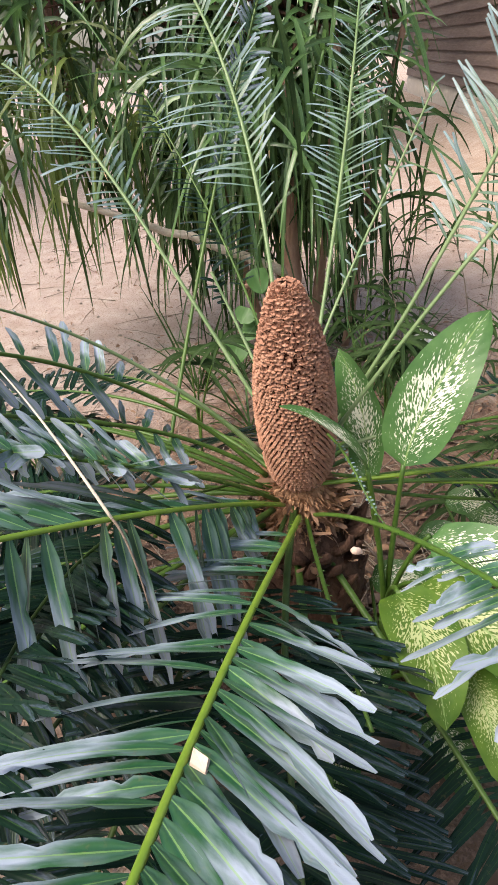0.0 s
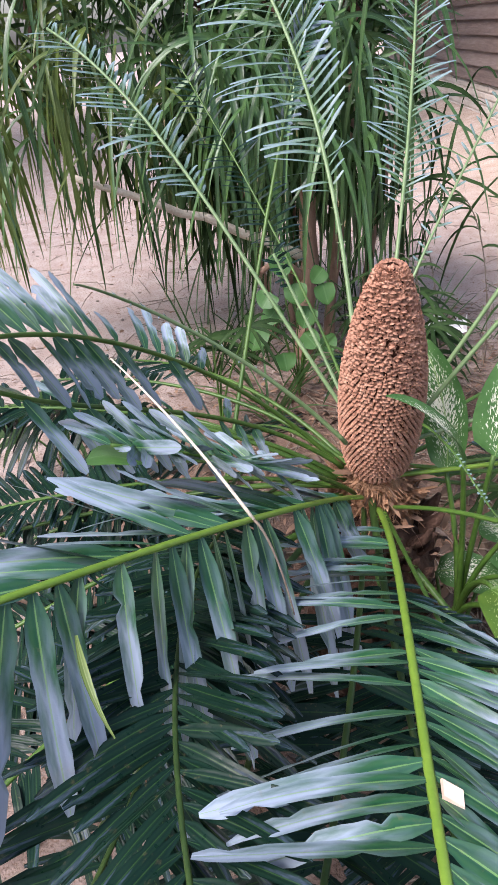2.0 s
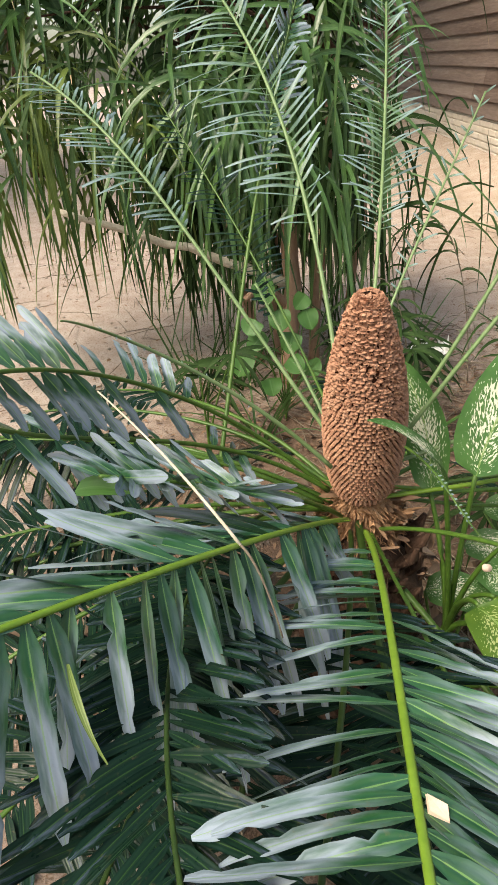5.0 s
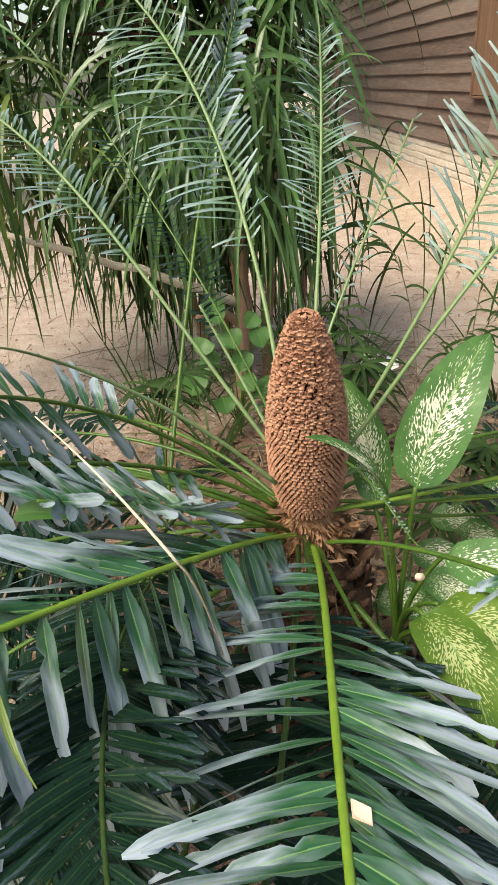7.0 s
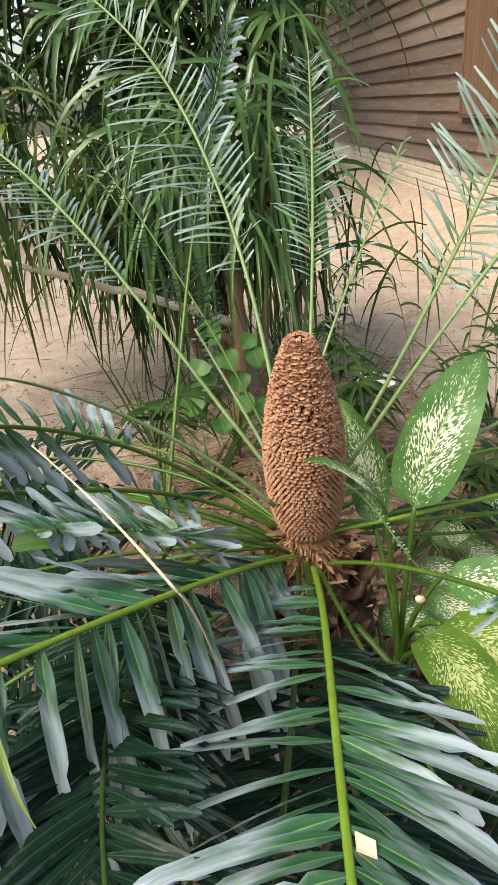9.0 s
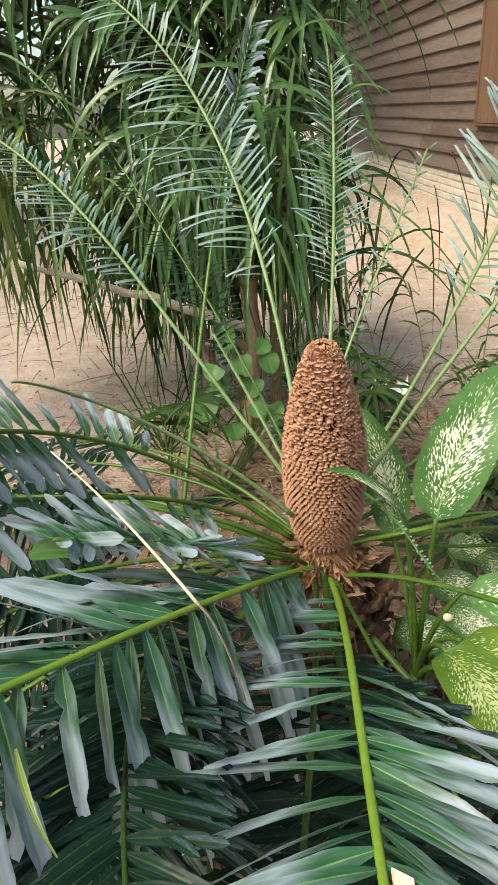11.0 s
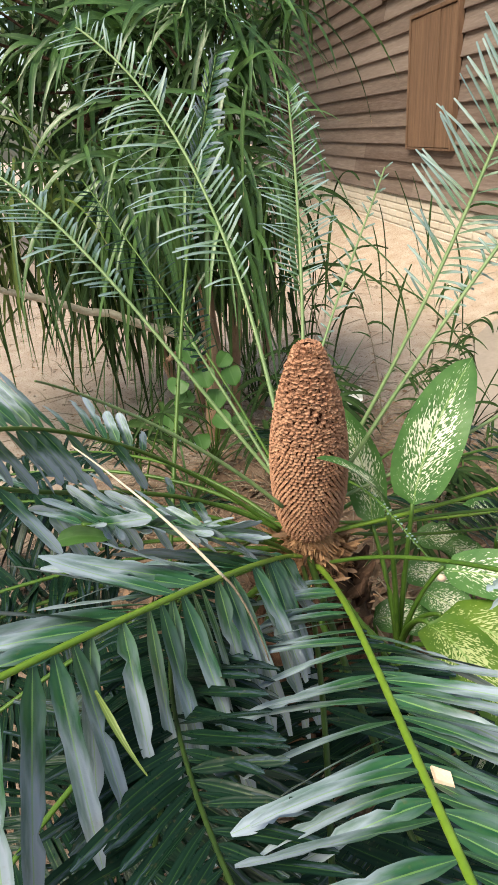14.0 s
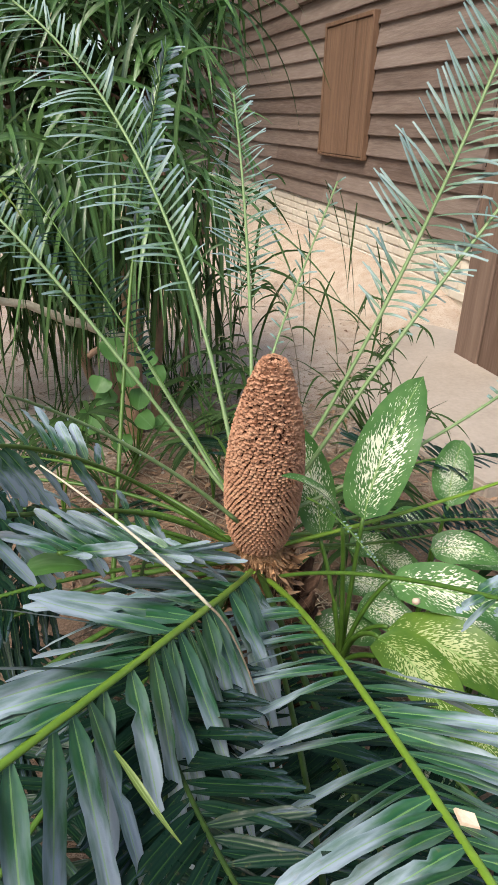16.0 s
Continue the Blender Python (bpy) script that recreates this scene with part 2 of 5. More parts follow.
def sand_material():
    """Pale sandy soil: yellower by the house, dark with litter and painted plant shade round the planting, grit and
    crumbs throughout.
    """
    m, t, b = nodes_of("sandy_soil", 0.95, 0.15)
    large, mid, fine = tex_noise(t, 0.9, 4), tex_noise(t, 9.0, 6), tex_noise(t, 130.0, 5)
    geo = t.nodes.new("ShaderNodeNewGeometry")
    sep = t.nodes.new("ShaderNodeSeparateXYZ")
    t.links.new(geo.outputs["Position"], sep.inputs[0])
    col = ramp(t, large, [(0.3, (0.32, 0.26, 0.22)), (0.7, (0.45, 0.385, 0.34))])
    yellow = ramp(t, calc(t, "ADD", calc(t, "MULTIPLY", sep.outputs[0], 0.5), calc(t, "MULTIPLY", large, 0.2)), [(0.55, (0, 0, 0)), (0.98, (1, 1, 1))])
    col = mix(t, calc(t, "MULTIPLY", yellow, 0.5), col, (0.42, 0.32, 0.21))
    col = mix(t, 0.45, col, ramp(t, mid, [(0.3, (0.30, 0.20, 0.15)), (0.65, (0.52, 0.445, 0.385))]))
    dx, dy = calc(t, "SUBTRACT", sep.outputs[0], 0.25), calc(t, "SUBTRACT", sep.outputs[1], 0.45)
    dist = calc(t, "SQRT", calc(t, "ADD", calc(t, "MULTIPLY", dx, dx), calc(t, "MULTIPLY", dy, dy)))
    # brown litter soil round the stem, darkened further to paint the plants' shade
    litter_shade = ramp(t, calc(t, "MULTIPLY", calc(t, "ADD", dist, calc(t, "MULTIPLY", mid, 0.7)), 0.5), [(0.62, (1, 1, 1)), (1.05, (0, 0, 0))])
    col = mix(t, calc(t, "MULTIPLY", litter_shade, 0.9), col, ramp(t, fine, [(0.3, (0.040, 0.024, 0.015)), (0.7, (0.20, 0.125, 0.082))]))
    grit = ramp(t, fine, [(0.38, (0, 0, 0)), (0.47, (1, 1, 1))])
    col = mix(t, calc(t, "MULTIPLY", calc(t, "SUBTRACT", 1.0, grit), 0.7), col, (0.16, 0.10, 0.06))
    t.links.new(col, b.inputs["Base Color"])
    bump(t, b, calc(t, "ADD", mid, calc(t, "MULTIPLY", fine, 0.4)), 0.8, 0.02)
    return m


def variegated_material(name, low, high, fleck):
    m, t, b = nodes_of(name, 0.42, 0.35)
    uv, u, v = uv_of(t)
    mid = calc(t, "MULTIPLY", calc(t, "ABSOLUTE", calc(t, "SUBTRACT", v, 0.5)), 2.0)
    along = calc(t, "SUBTRACT", u, calc(t, "MULTIPLY", mid, 0.26))
    cc = t.nodes.new("ShaderNodeCombineXYZ")
    t.links.new(calc(t, "MULTIPLY", along, 52.0), cc.inputs[0])
    t.links.new(calc(t, "MULTIPLY", v, 22.0), cc.inputs[1])
    oi = t.nodes.new("ShaderNodeObjectInfo")
    n = t.nodes.new("ShaderNodeTexNoise")
    n.noise_dimensions = "4D"
    t.links.new(cc.outputs[0], n.inputs["Vector"])
    t.links.new(calc(t, "MULTIPLY", oi.outputs["Random"], 40.0), n.inputs["W"])
    n.inputs["Scale"].default_value, n.inputs["Detail"].default_value = 1.15, 3.0
    lengthwise = calc(t, "MULTIPLY", calc(t, "ABSOLUTE", calc(t, "SUBTRACT", u, 0.45)), 0.32)
    limit = calc(t, "ADD", calc(t, "ADD", calc(t, "MULTIPLY", calc(t, "POWER", mid, 2.5), 0.22), 0.447), calc(t, "MULTIPLY", lengthwise, 1.1))
    speck = ramp(t, calc(t, "SUBTRACT", n.outputs["Fac"], limit), [(0.0, (0, 0, 0)), (0.035, (1, 1, 1))])
    green = ramp(t, tex_noise(t, 18.0, 4), [(0.3, low), (0.7, high)])
    col = mix(t, speck, green, fleck)
    rib = calc(t, "LESS_THAN", mid, 0.035)
    col = mix(t, calc(t, "MULTIPLY", rib, 0.7), col, (0.24, 0.38, 0.12))
    t.links.new(col, b.inputs["Base Color"])
    side = calc(t, "SINE", calc(t, "MULTIPLY", calc(t, "ADD", u, calc(t, "MULTIPLY", mid, -0.18)), 85.0))
    bump(t, b, side, 0.10, 0.001)
    tr = t.nodes.new("ShaderNodeBsdfTranslucent")
    t.links.new(col, tr.inputs[0])
    ms = t.nodes.new("ShaderNodeMixShader")
    ms.inputs[0].default_value = 0.3
    t.links.new(b.outputs[0], ms.inputs[1])
    t.links.new(tr.outputs[0], ms.inputs[2])
    t.links.new(ms.outputs[0], t.nodes["Material Output"].inputs[0])
    return m


SAND = sand_material()
VARIEGATED = variegated_material("variegated_leaf", (0.040, 0.125, 0.030), (0.095, 0.215, 0.060), (0.74, 0.77, 0.60))
# yellower copy: the tint of light through the leaf is in its colour
VARIEGATED_YELLOW = variegated_material("variegated_leaf_yellow", (0.045, 0.118, 0.012), (0.115, 0.205, 0.024), (0.44, 0.50, 0.23))


# ---- mesh building ----
class Acc:
    """Gathers vertices, faces and UVs of one mesh."""

    def __init__(self):
        self.v, self.f, self.uv = [], [], []

    def add(self, verts, faces, uvs=None):
        k = len(self.v)
        self.v.extend([tuple(p) for p in verts])
        self.f.extend([tuple(i + k for i in q) for q in faces])
        self.uv.extend(uvs if uvs is not None else [(0.5, 0.5)] * len(verts))

    def ribbon(self, mids, sides, ups, widths, fold=0.12, nibble=None):
        """A blade of two halves along mids; nibble: for each station, how much of the left and right half is left."""
        n, verts, uvs, faces = len(mids), [], [], []
        for i in range(n):
            w = widths[i] * 0.5
            lift = np.asarray(ups[i]) * fold * widths[i]
            side = np.asarray(sides[i]) * w
            lo, hi = nibble[i] if nibble is not None else (1.0, 1.0)
            verts += [mids[i] - side * lo + lift * lo, mids[i], mids[i] + side * hi + lift * hi]
            uvs += [(i / (n - 1), 0.0), (i / (n - 1), 0.5), (i / (n - 1), 1.0)]
        for i in range(n - 1):
            a = 3 * i
            faces += [(a, a + 1, a + 4, a + 3), (a + 1, a + 2, a + 5, a + 4)]
        self.add(verts, faces, uvs)

    def tube(self, pts, radii, sides=7, flat=1.0, cap=True):
        pts = [np.asarray(p, float) for p in pts]
        n, verts, faces, uvs = len(pts), [], [], []
        ref = np.array((0.0, 0.0, 1.0))
        for i in range(n):
            d = unit(pts[min(i + 1, n - 1)] - pts[max(i - 1, 0)])
            r = ref if abs(d @ ref) < 0.95 else np.array((0.0, 1.0, 0.0))
            s = unit(np.cross(d, r))
            u = np.cross(s, d)
            for k in range(sides):
                a = 2 * math.pi * k / sides
                verts.append(pts[i] + radii[i] * (math.cos(a) * s + flat * math.sin(a) * u))
                uvs.append((i / max(n - 1, 1), k / sides))
        for i in range(n - 1):
            for k in range(sides):
                a, b = i * sides + k, i * sides + (k + 1) % sides
                faces.append((a, b, b + sides, a + sides))
        if cap:
            faces += [tuple(range(sides))[::-1], tuple((n - 1) * sides + k for k in range(sides))]
        self.add(verts, faces, uvs)

    def box(self, lo, hi):
        (a, b, c), (d, e, f) = lo, hi
        self.add([(a, b, c), (d, b, c), (d, e, c), (a, e, c), (a, b, f), (d, b, f), (d, e, f), (a, e, f)],
                 [(0, 3, 2, 1), (4, 5, 6, 7), (0, 1, 5, 4), (1, 2, 6, 5), (2, 3, 7, 6), (3, 0, 4, 7)])

    def mesh(self, name, material, smooth=True):
        me = bpy.data.meshes.new(name)
        me.from_pydata(self.v, [], self.f)
        me.materials.append(material)
        idx = np.empty(len(me.loops), dtype=np.int32)
        me.loops.foreach_get("vertex_index", idx)
        me.uv_layers.new(name="UVMap").data.foreach_set("uv", np.asarray(self.uv, dtype=np.float32)[idx].ravel())
        me.polygons.foreach_set("use_smooth", [smooth] * len(me.polygons))
        me.update()
        return me


def unit(v):
    v = np.asarray(v, float)
    return v / (np.linalg.norm(v) + 1e-12)


def part(name, acc, material, parent=None, label="", smooth=True):
    ob = new(name, acc.mesh(name, material, smooth) if isinstance(acc, Acc) else acc)
    ob.parent = parent
    if label:
        ob["label"] = label
    return ob


def empty(name, label, category, group="", kind=""):
    return tagged(new(name), label, category, group, kind)


def bezier(p, n, ext=1.0):
    """n points of a cubic curve; ext over 1 carries it on past its end."""
    p = np.asarray(p, float)
    t = np.linspace(0, ext, n)[:, None]
    return (1 - t) ** 3 * p[0] + 3 * (1 - t) ** 2 * t * p[1] + 3 * (1 - t) * t * t * p[2] + t ** 3 * p[3]


def bevel_box(lo, hi, r=0.004):
    """A box with chamfered edges along its length, as an Acc."""
    bm = bmesh.new()
    bmesh.ops.create_cube(bm, size=1.0)
    c, s = (np.asarray(lo) + hi) / 2, np.asarray(hi, float) - lo
    for v in bm.verts:
        v.co = Vector(c + np.asarray(v.co) * s)
    bmesh.ops.bevel(bm, geom=list(bm.edges), offset=r, segments=1, affect="EDGES")
    acc = Acc()
    acc.add([tuple(v.co) for v in bm.verts], [tuple(v.index for v in f.verts) for f in bm.faces])
    bm.free()
    return acc


rng = np.random.RandomState(7)


# ---- ground ----
def build_ground():
    xs = np.unique(np.concatenate([np.linspace(-60, -3, 12), np.linspace(-3, 4, 90), np.linspace(4, 60, 12)]))
    ys = np.unique(np.concatenate([np.linspace(-60, -2, 10), np.linspace(-2, 7, 110), np.linspace(7, 60, 14)]))
    acc, verts, faces = Acc(), [], []
    for y in ys:
        for x in xs:
            z = 0.03 * noise.noise(Vector((x * 0.9, y * 0.9, 0))) + 0.012 * noise.noise(Vector((x * 5, y * 5, 3)))
            bank = max(0.0, min(1.0, (x - 1.75) / 0.7))
            z += 0.20 * bank * bank * (3 - 2 * bank) * (1.0 if x < 2.6 else 0.0) * max(0.0, min(1.0, (y - 2.6) / 0.8))
            z -= 0.02
            verts.append((x, y, z if abs(x) < 20 and abs(y) < 30 else 0.0))
    w = len(xs)
    for j in range(len(ys) - 1):
        for i in range(w - 1):
            a = j * w + i
            faces.append((a, a + 1, a + w + 1, a + w))
    acc.add(verts, faces)
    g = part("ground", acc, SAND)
    tagged(g, "pale sandy soil yard strewn with dry litter", "ground", kind="structure")
    return g


ground = build_ground()



def build_slab():
    """A worn concrete slab of uneven outline with a rounded edge."""
    bm = bmesh.new()
    ring = [(0.95, 1.83), (1.05, 1.58), (1.22, 0.85), (2.38, 0.75), (2.40, 2.50), (2.12, 3.02), (1.86, 2.80), (1.42, 2.30)]
    face = bm.faces.new([bm.verts.new((x, y, 0.03)) for x, y in ring])
    low = bmesh.ops.extrude_face_region(bm, geom=[face])
    for v in low["geom"]:
        if isinstance(v, bmesh.types.BMVert):
            v.co.z = -0.09
    bmesh.ops.recalc_face_normals(bm, faces=list(bm.faces))
    bmesh.ops.bevel(bm, geom=list(bm.edges), offset=0.014, segments=2, affect="EDGES")
    acc = Acc()
    bm.verts.index_update()
    acc.add([tuple(v.co) for v in bm.verts], [tuple(v.index for v in f.verts) for f in bm.faces])
    bm.free()
    return part("paving_slab", acc, CONCRETE, smooth=False)


slab = build_slab()
tagged(slab, "worn pale concrete slab set in the sandy yard", "paving", kind="structure")


# ---- house wall ----
WALL_X, BOARD = 2.5, 0.165
SH_Y0, SH_Y1, SH_Z0, SH_Z1 = 4.80, 5.79, 0.99, 2.07
wall = part("wall_east", bevel_box((WALL_X + 0.02, 3.0, 0.50), (WALL_X + 0.17, 16.0, 3.9), 0.005), NEAR_BLACK)
tagged(wall, "weathered brown timber lap siding wall of a house", "wall", kind="structure")


def lap_board(y0, y1, z, i):
    """One lapped board: its foot stands proud of the board below, the edges slightly worn."""
    acc, n = Acc(), max(2, int((y1 - y0) / 0.5))
    verts, faces = [], []
    for k in range(n + 1):
        y = y0 + (y1 - y0) * k / n
        wob = 0.006 * noise.noise(Vector((y * 1.7, i * 3.1, 0)))
        verts += [(WALL_X - 0.036 + wob, y, z + wob), (WALL_X - 0.038 + wob, y, z + 0.006 + wob), (WALL_X - 0.006, y, z + BOARD + 0.02),
                  (WALL_X + 0.010, y, z + BOARD + 0.02), (WALL_X - 0.012, y, z + wob)]
    for k in range(n):
        a, b = 5 * k, 5 * k + 5
        faces += [(a + q, a + (q + 1) % 5, b + (q + 1) % 5, b + q) for q in range(5)]
    faces += [(4, 3, 2, 1, 0), tuple(5 * n + q for q in range(5))]
    acc.add(verts, faces)
    part("board", acc, SIDING, wall, smooth=False)


r_b = random.Random(3)
for i in range(19):
    z = 0.52 + i * BOARD
    cuts = sorted([3.02] + [3.02 + r_b.uniform(1.5, 4.2) * k + r_b.uniform(0, 1) for k in range(1, 4)] + [15.9])
    spans = [(a, b) for a, b in zip(cuts, cuts[1:]) if b - a > 0.3]
    if z > SH_Z0 and z + BOARD < SH_Z1:
        spans = [(3.02, SH_Y0 + 0.01), (SH_Y1 - 0.01, 15.9)]
    if z + BOARD > 2.36 and z < 3.4:
        spans = [(3.02, 5.12), (6.72, 15.9)]
    for a, b in spans:
        lap_board(a + 0.002, b - 0.002, z, i)


def build_shutter():
    w = empty("window_1", "closed reddish-brown timber plank shutter in a plain frame", "window shutter", kind="structure")
    x = WALL_X - 0.062
    for j in range(3):
        y0 = SH_Y0 + 0.005 + j * (SH_Y1 - SH_Y0 - 0.01) / 3
        y1 = y0 + (SH_Y1 - SH_Y0 - 0.01) / 3 - 0.008
        dx = 0.006 * (j % 2)
        part("plank", bevel_box((x - 0.004 - dx, y0, SH_Z0 + 0.005), (x + 0.03, y1, SH_Z1 - 0.005), 0.003), SHUTTER_WOOD, w, smooth=False)
    for name, lo, hi in (("side_frame", (x - 0.016, SH_Y0 - 0.032, SH_Z0 - 0.02), (x + 0.04, SH_Y0, SH_Z1 + 0.035)),
                         ("side_frame", (x - 0.016, SH_Y1, SH_Z0 - 0.02), (x + 0.04, SH_Y1 + 0.032, SH_Z1 + 0.035)),
                         ("head_frame", (x - 0.018, SH_Y0, SH_Z1), (x + 0.04, SH_Y1, SH_Z1 + 0.035)),
                         ("window_sill", (x - 0.014, SH_Y0, SH_Z0 - 0.02), (x + 0.04, SH_Y1, SH_Z0))):
        part(name, bevel_box(lo, hi, 0.004), SHUTTER_WOOD, w, smooth=False)
    x = WALL_X - 0.03
    v = empty("window_2", "window with a weathered timber frame, unlit room painted as a dark panel", "window", kind="structure")
    # solid near-black panel paints the darkness of the room behind
    part("dark_panel", bevel_box((WALL_X - 0.002, 5.17, 2.42), (WALL_X + 0.018, 6.66, 3.38), 0.003), NEAR_BLACK, v)
    for name, lo, hi in (("side_frame", (x - 0.02, 5.12, 2.36), (x + 0.04, 5.17, 3.44)), ("side_frame", (x - 0.02, 6.66, 2.36), (x + 0.04, 6.71, 3.44)),
                         ("window_sill", (x - 0.04, 5.17, 2.36), (x + 0.04, 6.66, 2.42)), ("head_frame", (x - 0.02, 5.17, 3.38), (x + 0.04, 6.66, 3.44))):
        part(name, bevel_box(lo, hi, 0.004), SIDING, v, smooth=False)

    for j in range(7):
        z = 2.50 + j * 0.125
        part("slat", bevel_box((x - 0.004, 5.172, z), (x + 0.012, 6.658, z + 0.035), 0.003), SIDING, v, smooth=False)


build_shutter()

plinth = part("foundation_wall", bevel_box((WALL_X + 0.004, 3.0, -0.1), (WALL_X + 0.16, 16.0, 0.505), 0.004), MORTAR)
tagged(plinth, "low whitewashed brick plinth below the timber siding", "wall", kind="structure")
brick_mesh = bevel_box((0, 0, 0), (0.1, 0.215, 0.062), 0.006).mesh("brick", WHITEWASH, False)
for row in range(5):
    for k in range(34):
        ob = part("brick", brick_mesh, WHITEWASH, plinth)
        ob.location = (WALL_X - 0.010 + r_b.uniform(-0.004, 0.004), 3.01 + k * 0.227 + (row % 2) * 0.113, 0.135 + row * 0.0735)


def build_post():
    p = empty("timber_post", "broad weathered brown timber post beside the concrete slab", "post")
    part("plank", bevel_box((2.0, 2.09, 0.0), (2.06, 2.32, 2.35), 0.008), POST_WOOD, p, smooth=False)
    part("plank", bevel_box((2.01, 1.82, 0.0), (2.07, 2.083, 2.35), 0.008), POST_WOOD, p, smooth=False)
    part("batten", bevel_box((1.968, 1.86, 1.18), (1.999, 2.33, 1.26), 0.004), POST_WOOD, p, smooth=False)


build_post()


# ---- the cycad ----
cycad = empty("cycad", "cycad with arching blue-green fronds and one tall brown cone", "cycad plant")


def leaflet(acc, pos, d, nrm, length, width, droop, cut, seg=7, curl=0.0, worn=0.0):
    """One leathery strap leaflet with a narrow foot, a blunt tip and, when worn, gnawed edges."""
    mids, sides, ups, widths, nibble = [], [], [], [], []
    ph, sway = rng.uniform(0, 6.28), rng.normal(0, 0.008)
    for k in range(seg + 1):
        s = k / seg
        p = pos + d * length * s + np.array((0, 0, -droop * length * s * s)) + nrm * curl * length * s * s
        t = unit(d + np.array((0, 0, -2 * droop * s)) + nrm * 2 * curl * s)
        sd = unit(np.cross(t, nrm))
        p = p + sd * sway * length * math.sin(3.0 * s + ph) * s
        mids.append(p)
        sides.append(sd)
        ups.append(unit(np.cross(sd, t)))
        w = min(1.0, 0.30 + 4.0 * s) - 0.16 * max(0.0, (s - 0.6) / 0.4) ** 2
        if k == seg:
            w *= cut * (0.45 if seg > 8 else 1.0)
        elif k == seg - 1:
            w *= 0.86
        widths.append(width * w * (1 + 0.06 * (rng.rand() - 0.5)))
        lo = hi = 1.0
        if worn and s > 0.25:
            lo, hi = 1 - worn * rng.uniform(0, 0.14), 1 - worn * rng.uniform(0, 0.14)
            ragged = (0.08 + 0.45 * max(0.0, s - 0.6)) * worn
            if rng.rand() < ragged:
                lo *= rng.uniform(0.25, 0.75)
            if rng.rand() < ragged:
                hi *= rng.uniform(0.25, 0.75)
        nibble.append((lo, hi))
    acc.ribbon(mids, sides, ups, widths, 0.06, nibble)


def frond(ctrl, hint, length, width, pairs, start=0.3, ang=(82, 55), ang2=None, vee=0.15, twist=0.0, droop=0.12, rad=(0.007, 0.003), mat=SHADED_LEAF, stalk=RACHIS,
          single=False, tipscale=0.55, spines=True, label="", lengths=(1.0, 1.0), missing=0.08, seed=1, jitter=1.0, end=1.0, worn=0.0, ext=1.0, skip=(0.0, 0.0), fall=(0.0, 0.0), dip=(0.0, 0.0), face=None, gaps=None):
    """A pinnate frond along a curve. hint: the way its upper face looks. Left and right leaflets sit at ang degrees to the stalk."""
    rng.seed(seed)
    n = 40
    c = bezier(ctrl, n, ext)
    tang = np.gradient(c, axis=0)
    stalk_acc = Acc()
    stalk_acc.tube(c, np.linspace(rad[0], rad[1], n), 8, 0.8)
    f = part("frond", stalk_acc, stalk, cycad, label)
    rest = Acc()
    if spines:
        for k in range(12):
            i = min(n - 2, int(n * start * (0.35 + 0.06 * k)))
            t = unit(tang[i])
            s = unit(np.cross(t, hint)) * (1 if k % 2 else -1)
            rest.tube([c[i] + s * 0.003, c[i] + s * 0.009 + t * 0.003], [0.0016, 0.0003], 4)
    for k in range(pairs):
        u = start + (end - start) * (k + 0.5) / pairs
        grow = min(1.0, 0.35 + 5.0 * (u - start)) * (1 - (1 - tipscale) * max(0.0, (u - 0.55) / 0.45) ** 1.6)
        for side in (-1, 1):
            if rng.rand() < (gaps[0 if side < 0 else 1] if gaps else missing) or u < skip[0 if side < 0 else 1]:
                continue
            uu = min(0.999, u + side * 0.18 / pairs)
            i = int(uu * (n - 1))
            q = uu * (n - 1) - i
            p, t = c[i] * (1 - q) + c[min(i + 1, n - 1)] * q, unit(tang[i])
            s = unit(np.cross(t, hint))
            nn = unit(np.cross(s, t))
            g = ang2 if ang2 and side > 0 else ang
            a = radians(g[0] + (g[1] - g[0]) * (u - start) / (1 - start) + jitter * rng.normal(0, 6))
            d = unit(t * math.cos(a) + side * s * math.sin(a) + nn * (vee + jitter * rng.normal(0, 0.06)) - np.array((0, 0, dip[0 if side < 0 else 1])))
            tw = twist * side + jitter * rng.normal(0, 0.30)
            up = np.asarray(face if face is not None and (side < 0 or vee > 0.5) else nn, float)
            nb = unit(up - d * (up @ d))
            nb = unit(nb * math.cos(tw) + np.cross(d, nb) * math.sin(tw))
            ln = length * grow * lengths[0 if side < 0 else 1] * rng.uniform(0.80, 1.06) * (1 - fall[0 if side < 0 else 1] * (u - start) / (1 - start))
            if rng.rand() < 0.12:
                ln *= rng.uniform(0.5, 0.8)
            acc = Acc() if single else rest
            leaflet(acc, p + d * rad[1], d, nb, ln, width * (0.75 + 0.25 * grow) * rng.uniform(0.85, 1.12), (droop if isinstance(droop, float) else droop[0 if side < 0 else 1]) * rng.uniform(0.6, 1.4), rng.uniform(0.5, 0.95),
                    seg=13 if worn else 6, curl=rng.normal(0, 0.08), worn=worn)
            if single:
                part("leaflet", acc, mat, f)
    if rest.v:
        part("foliage" if not single else "prickle", rest, mat if not single else stalk, f)["kind"] = "stuff"
    return f


UP = (0, 0, 1.0)


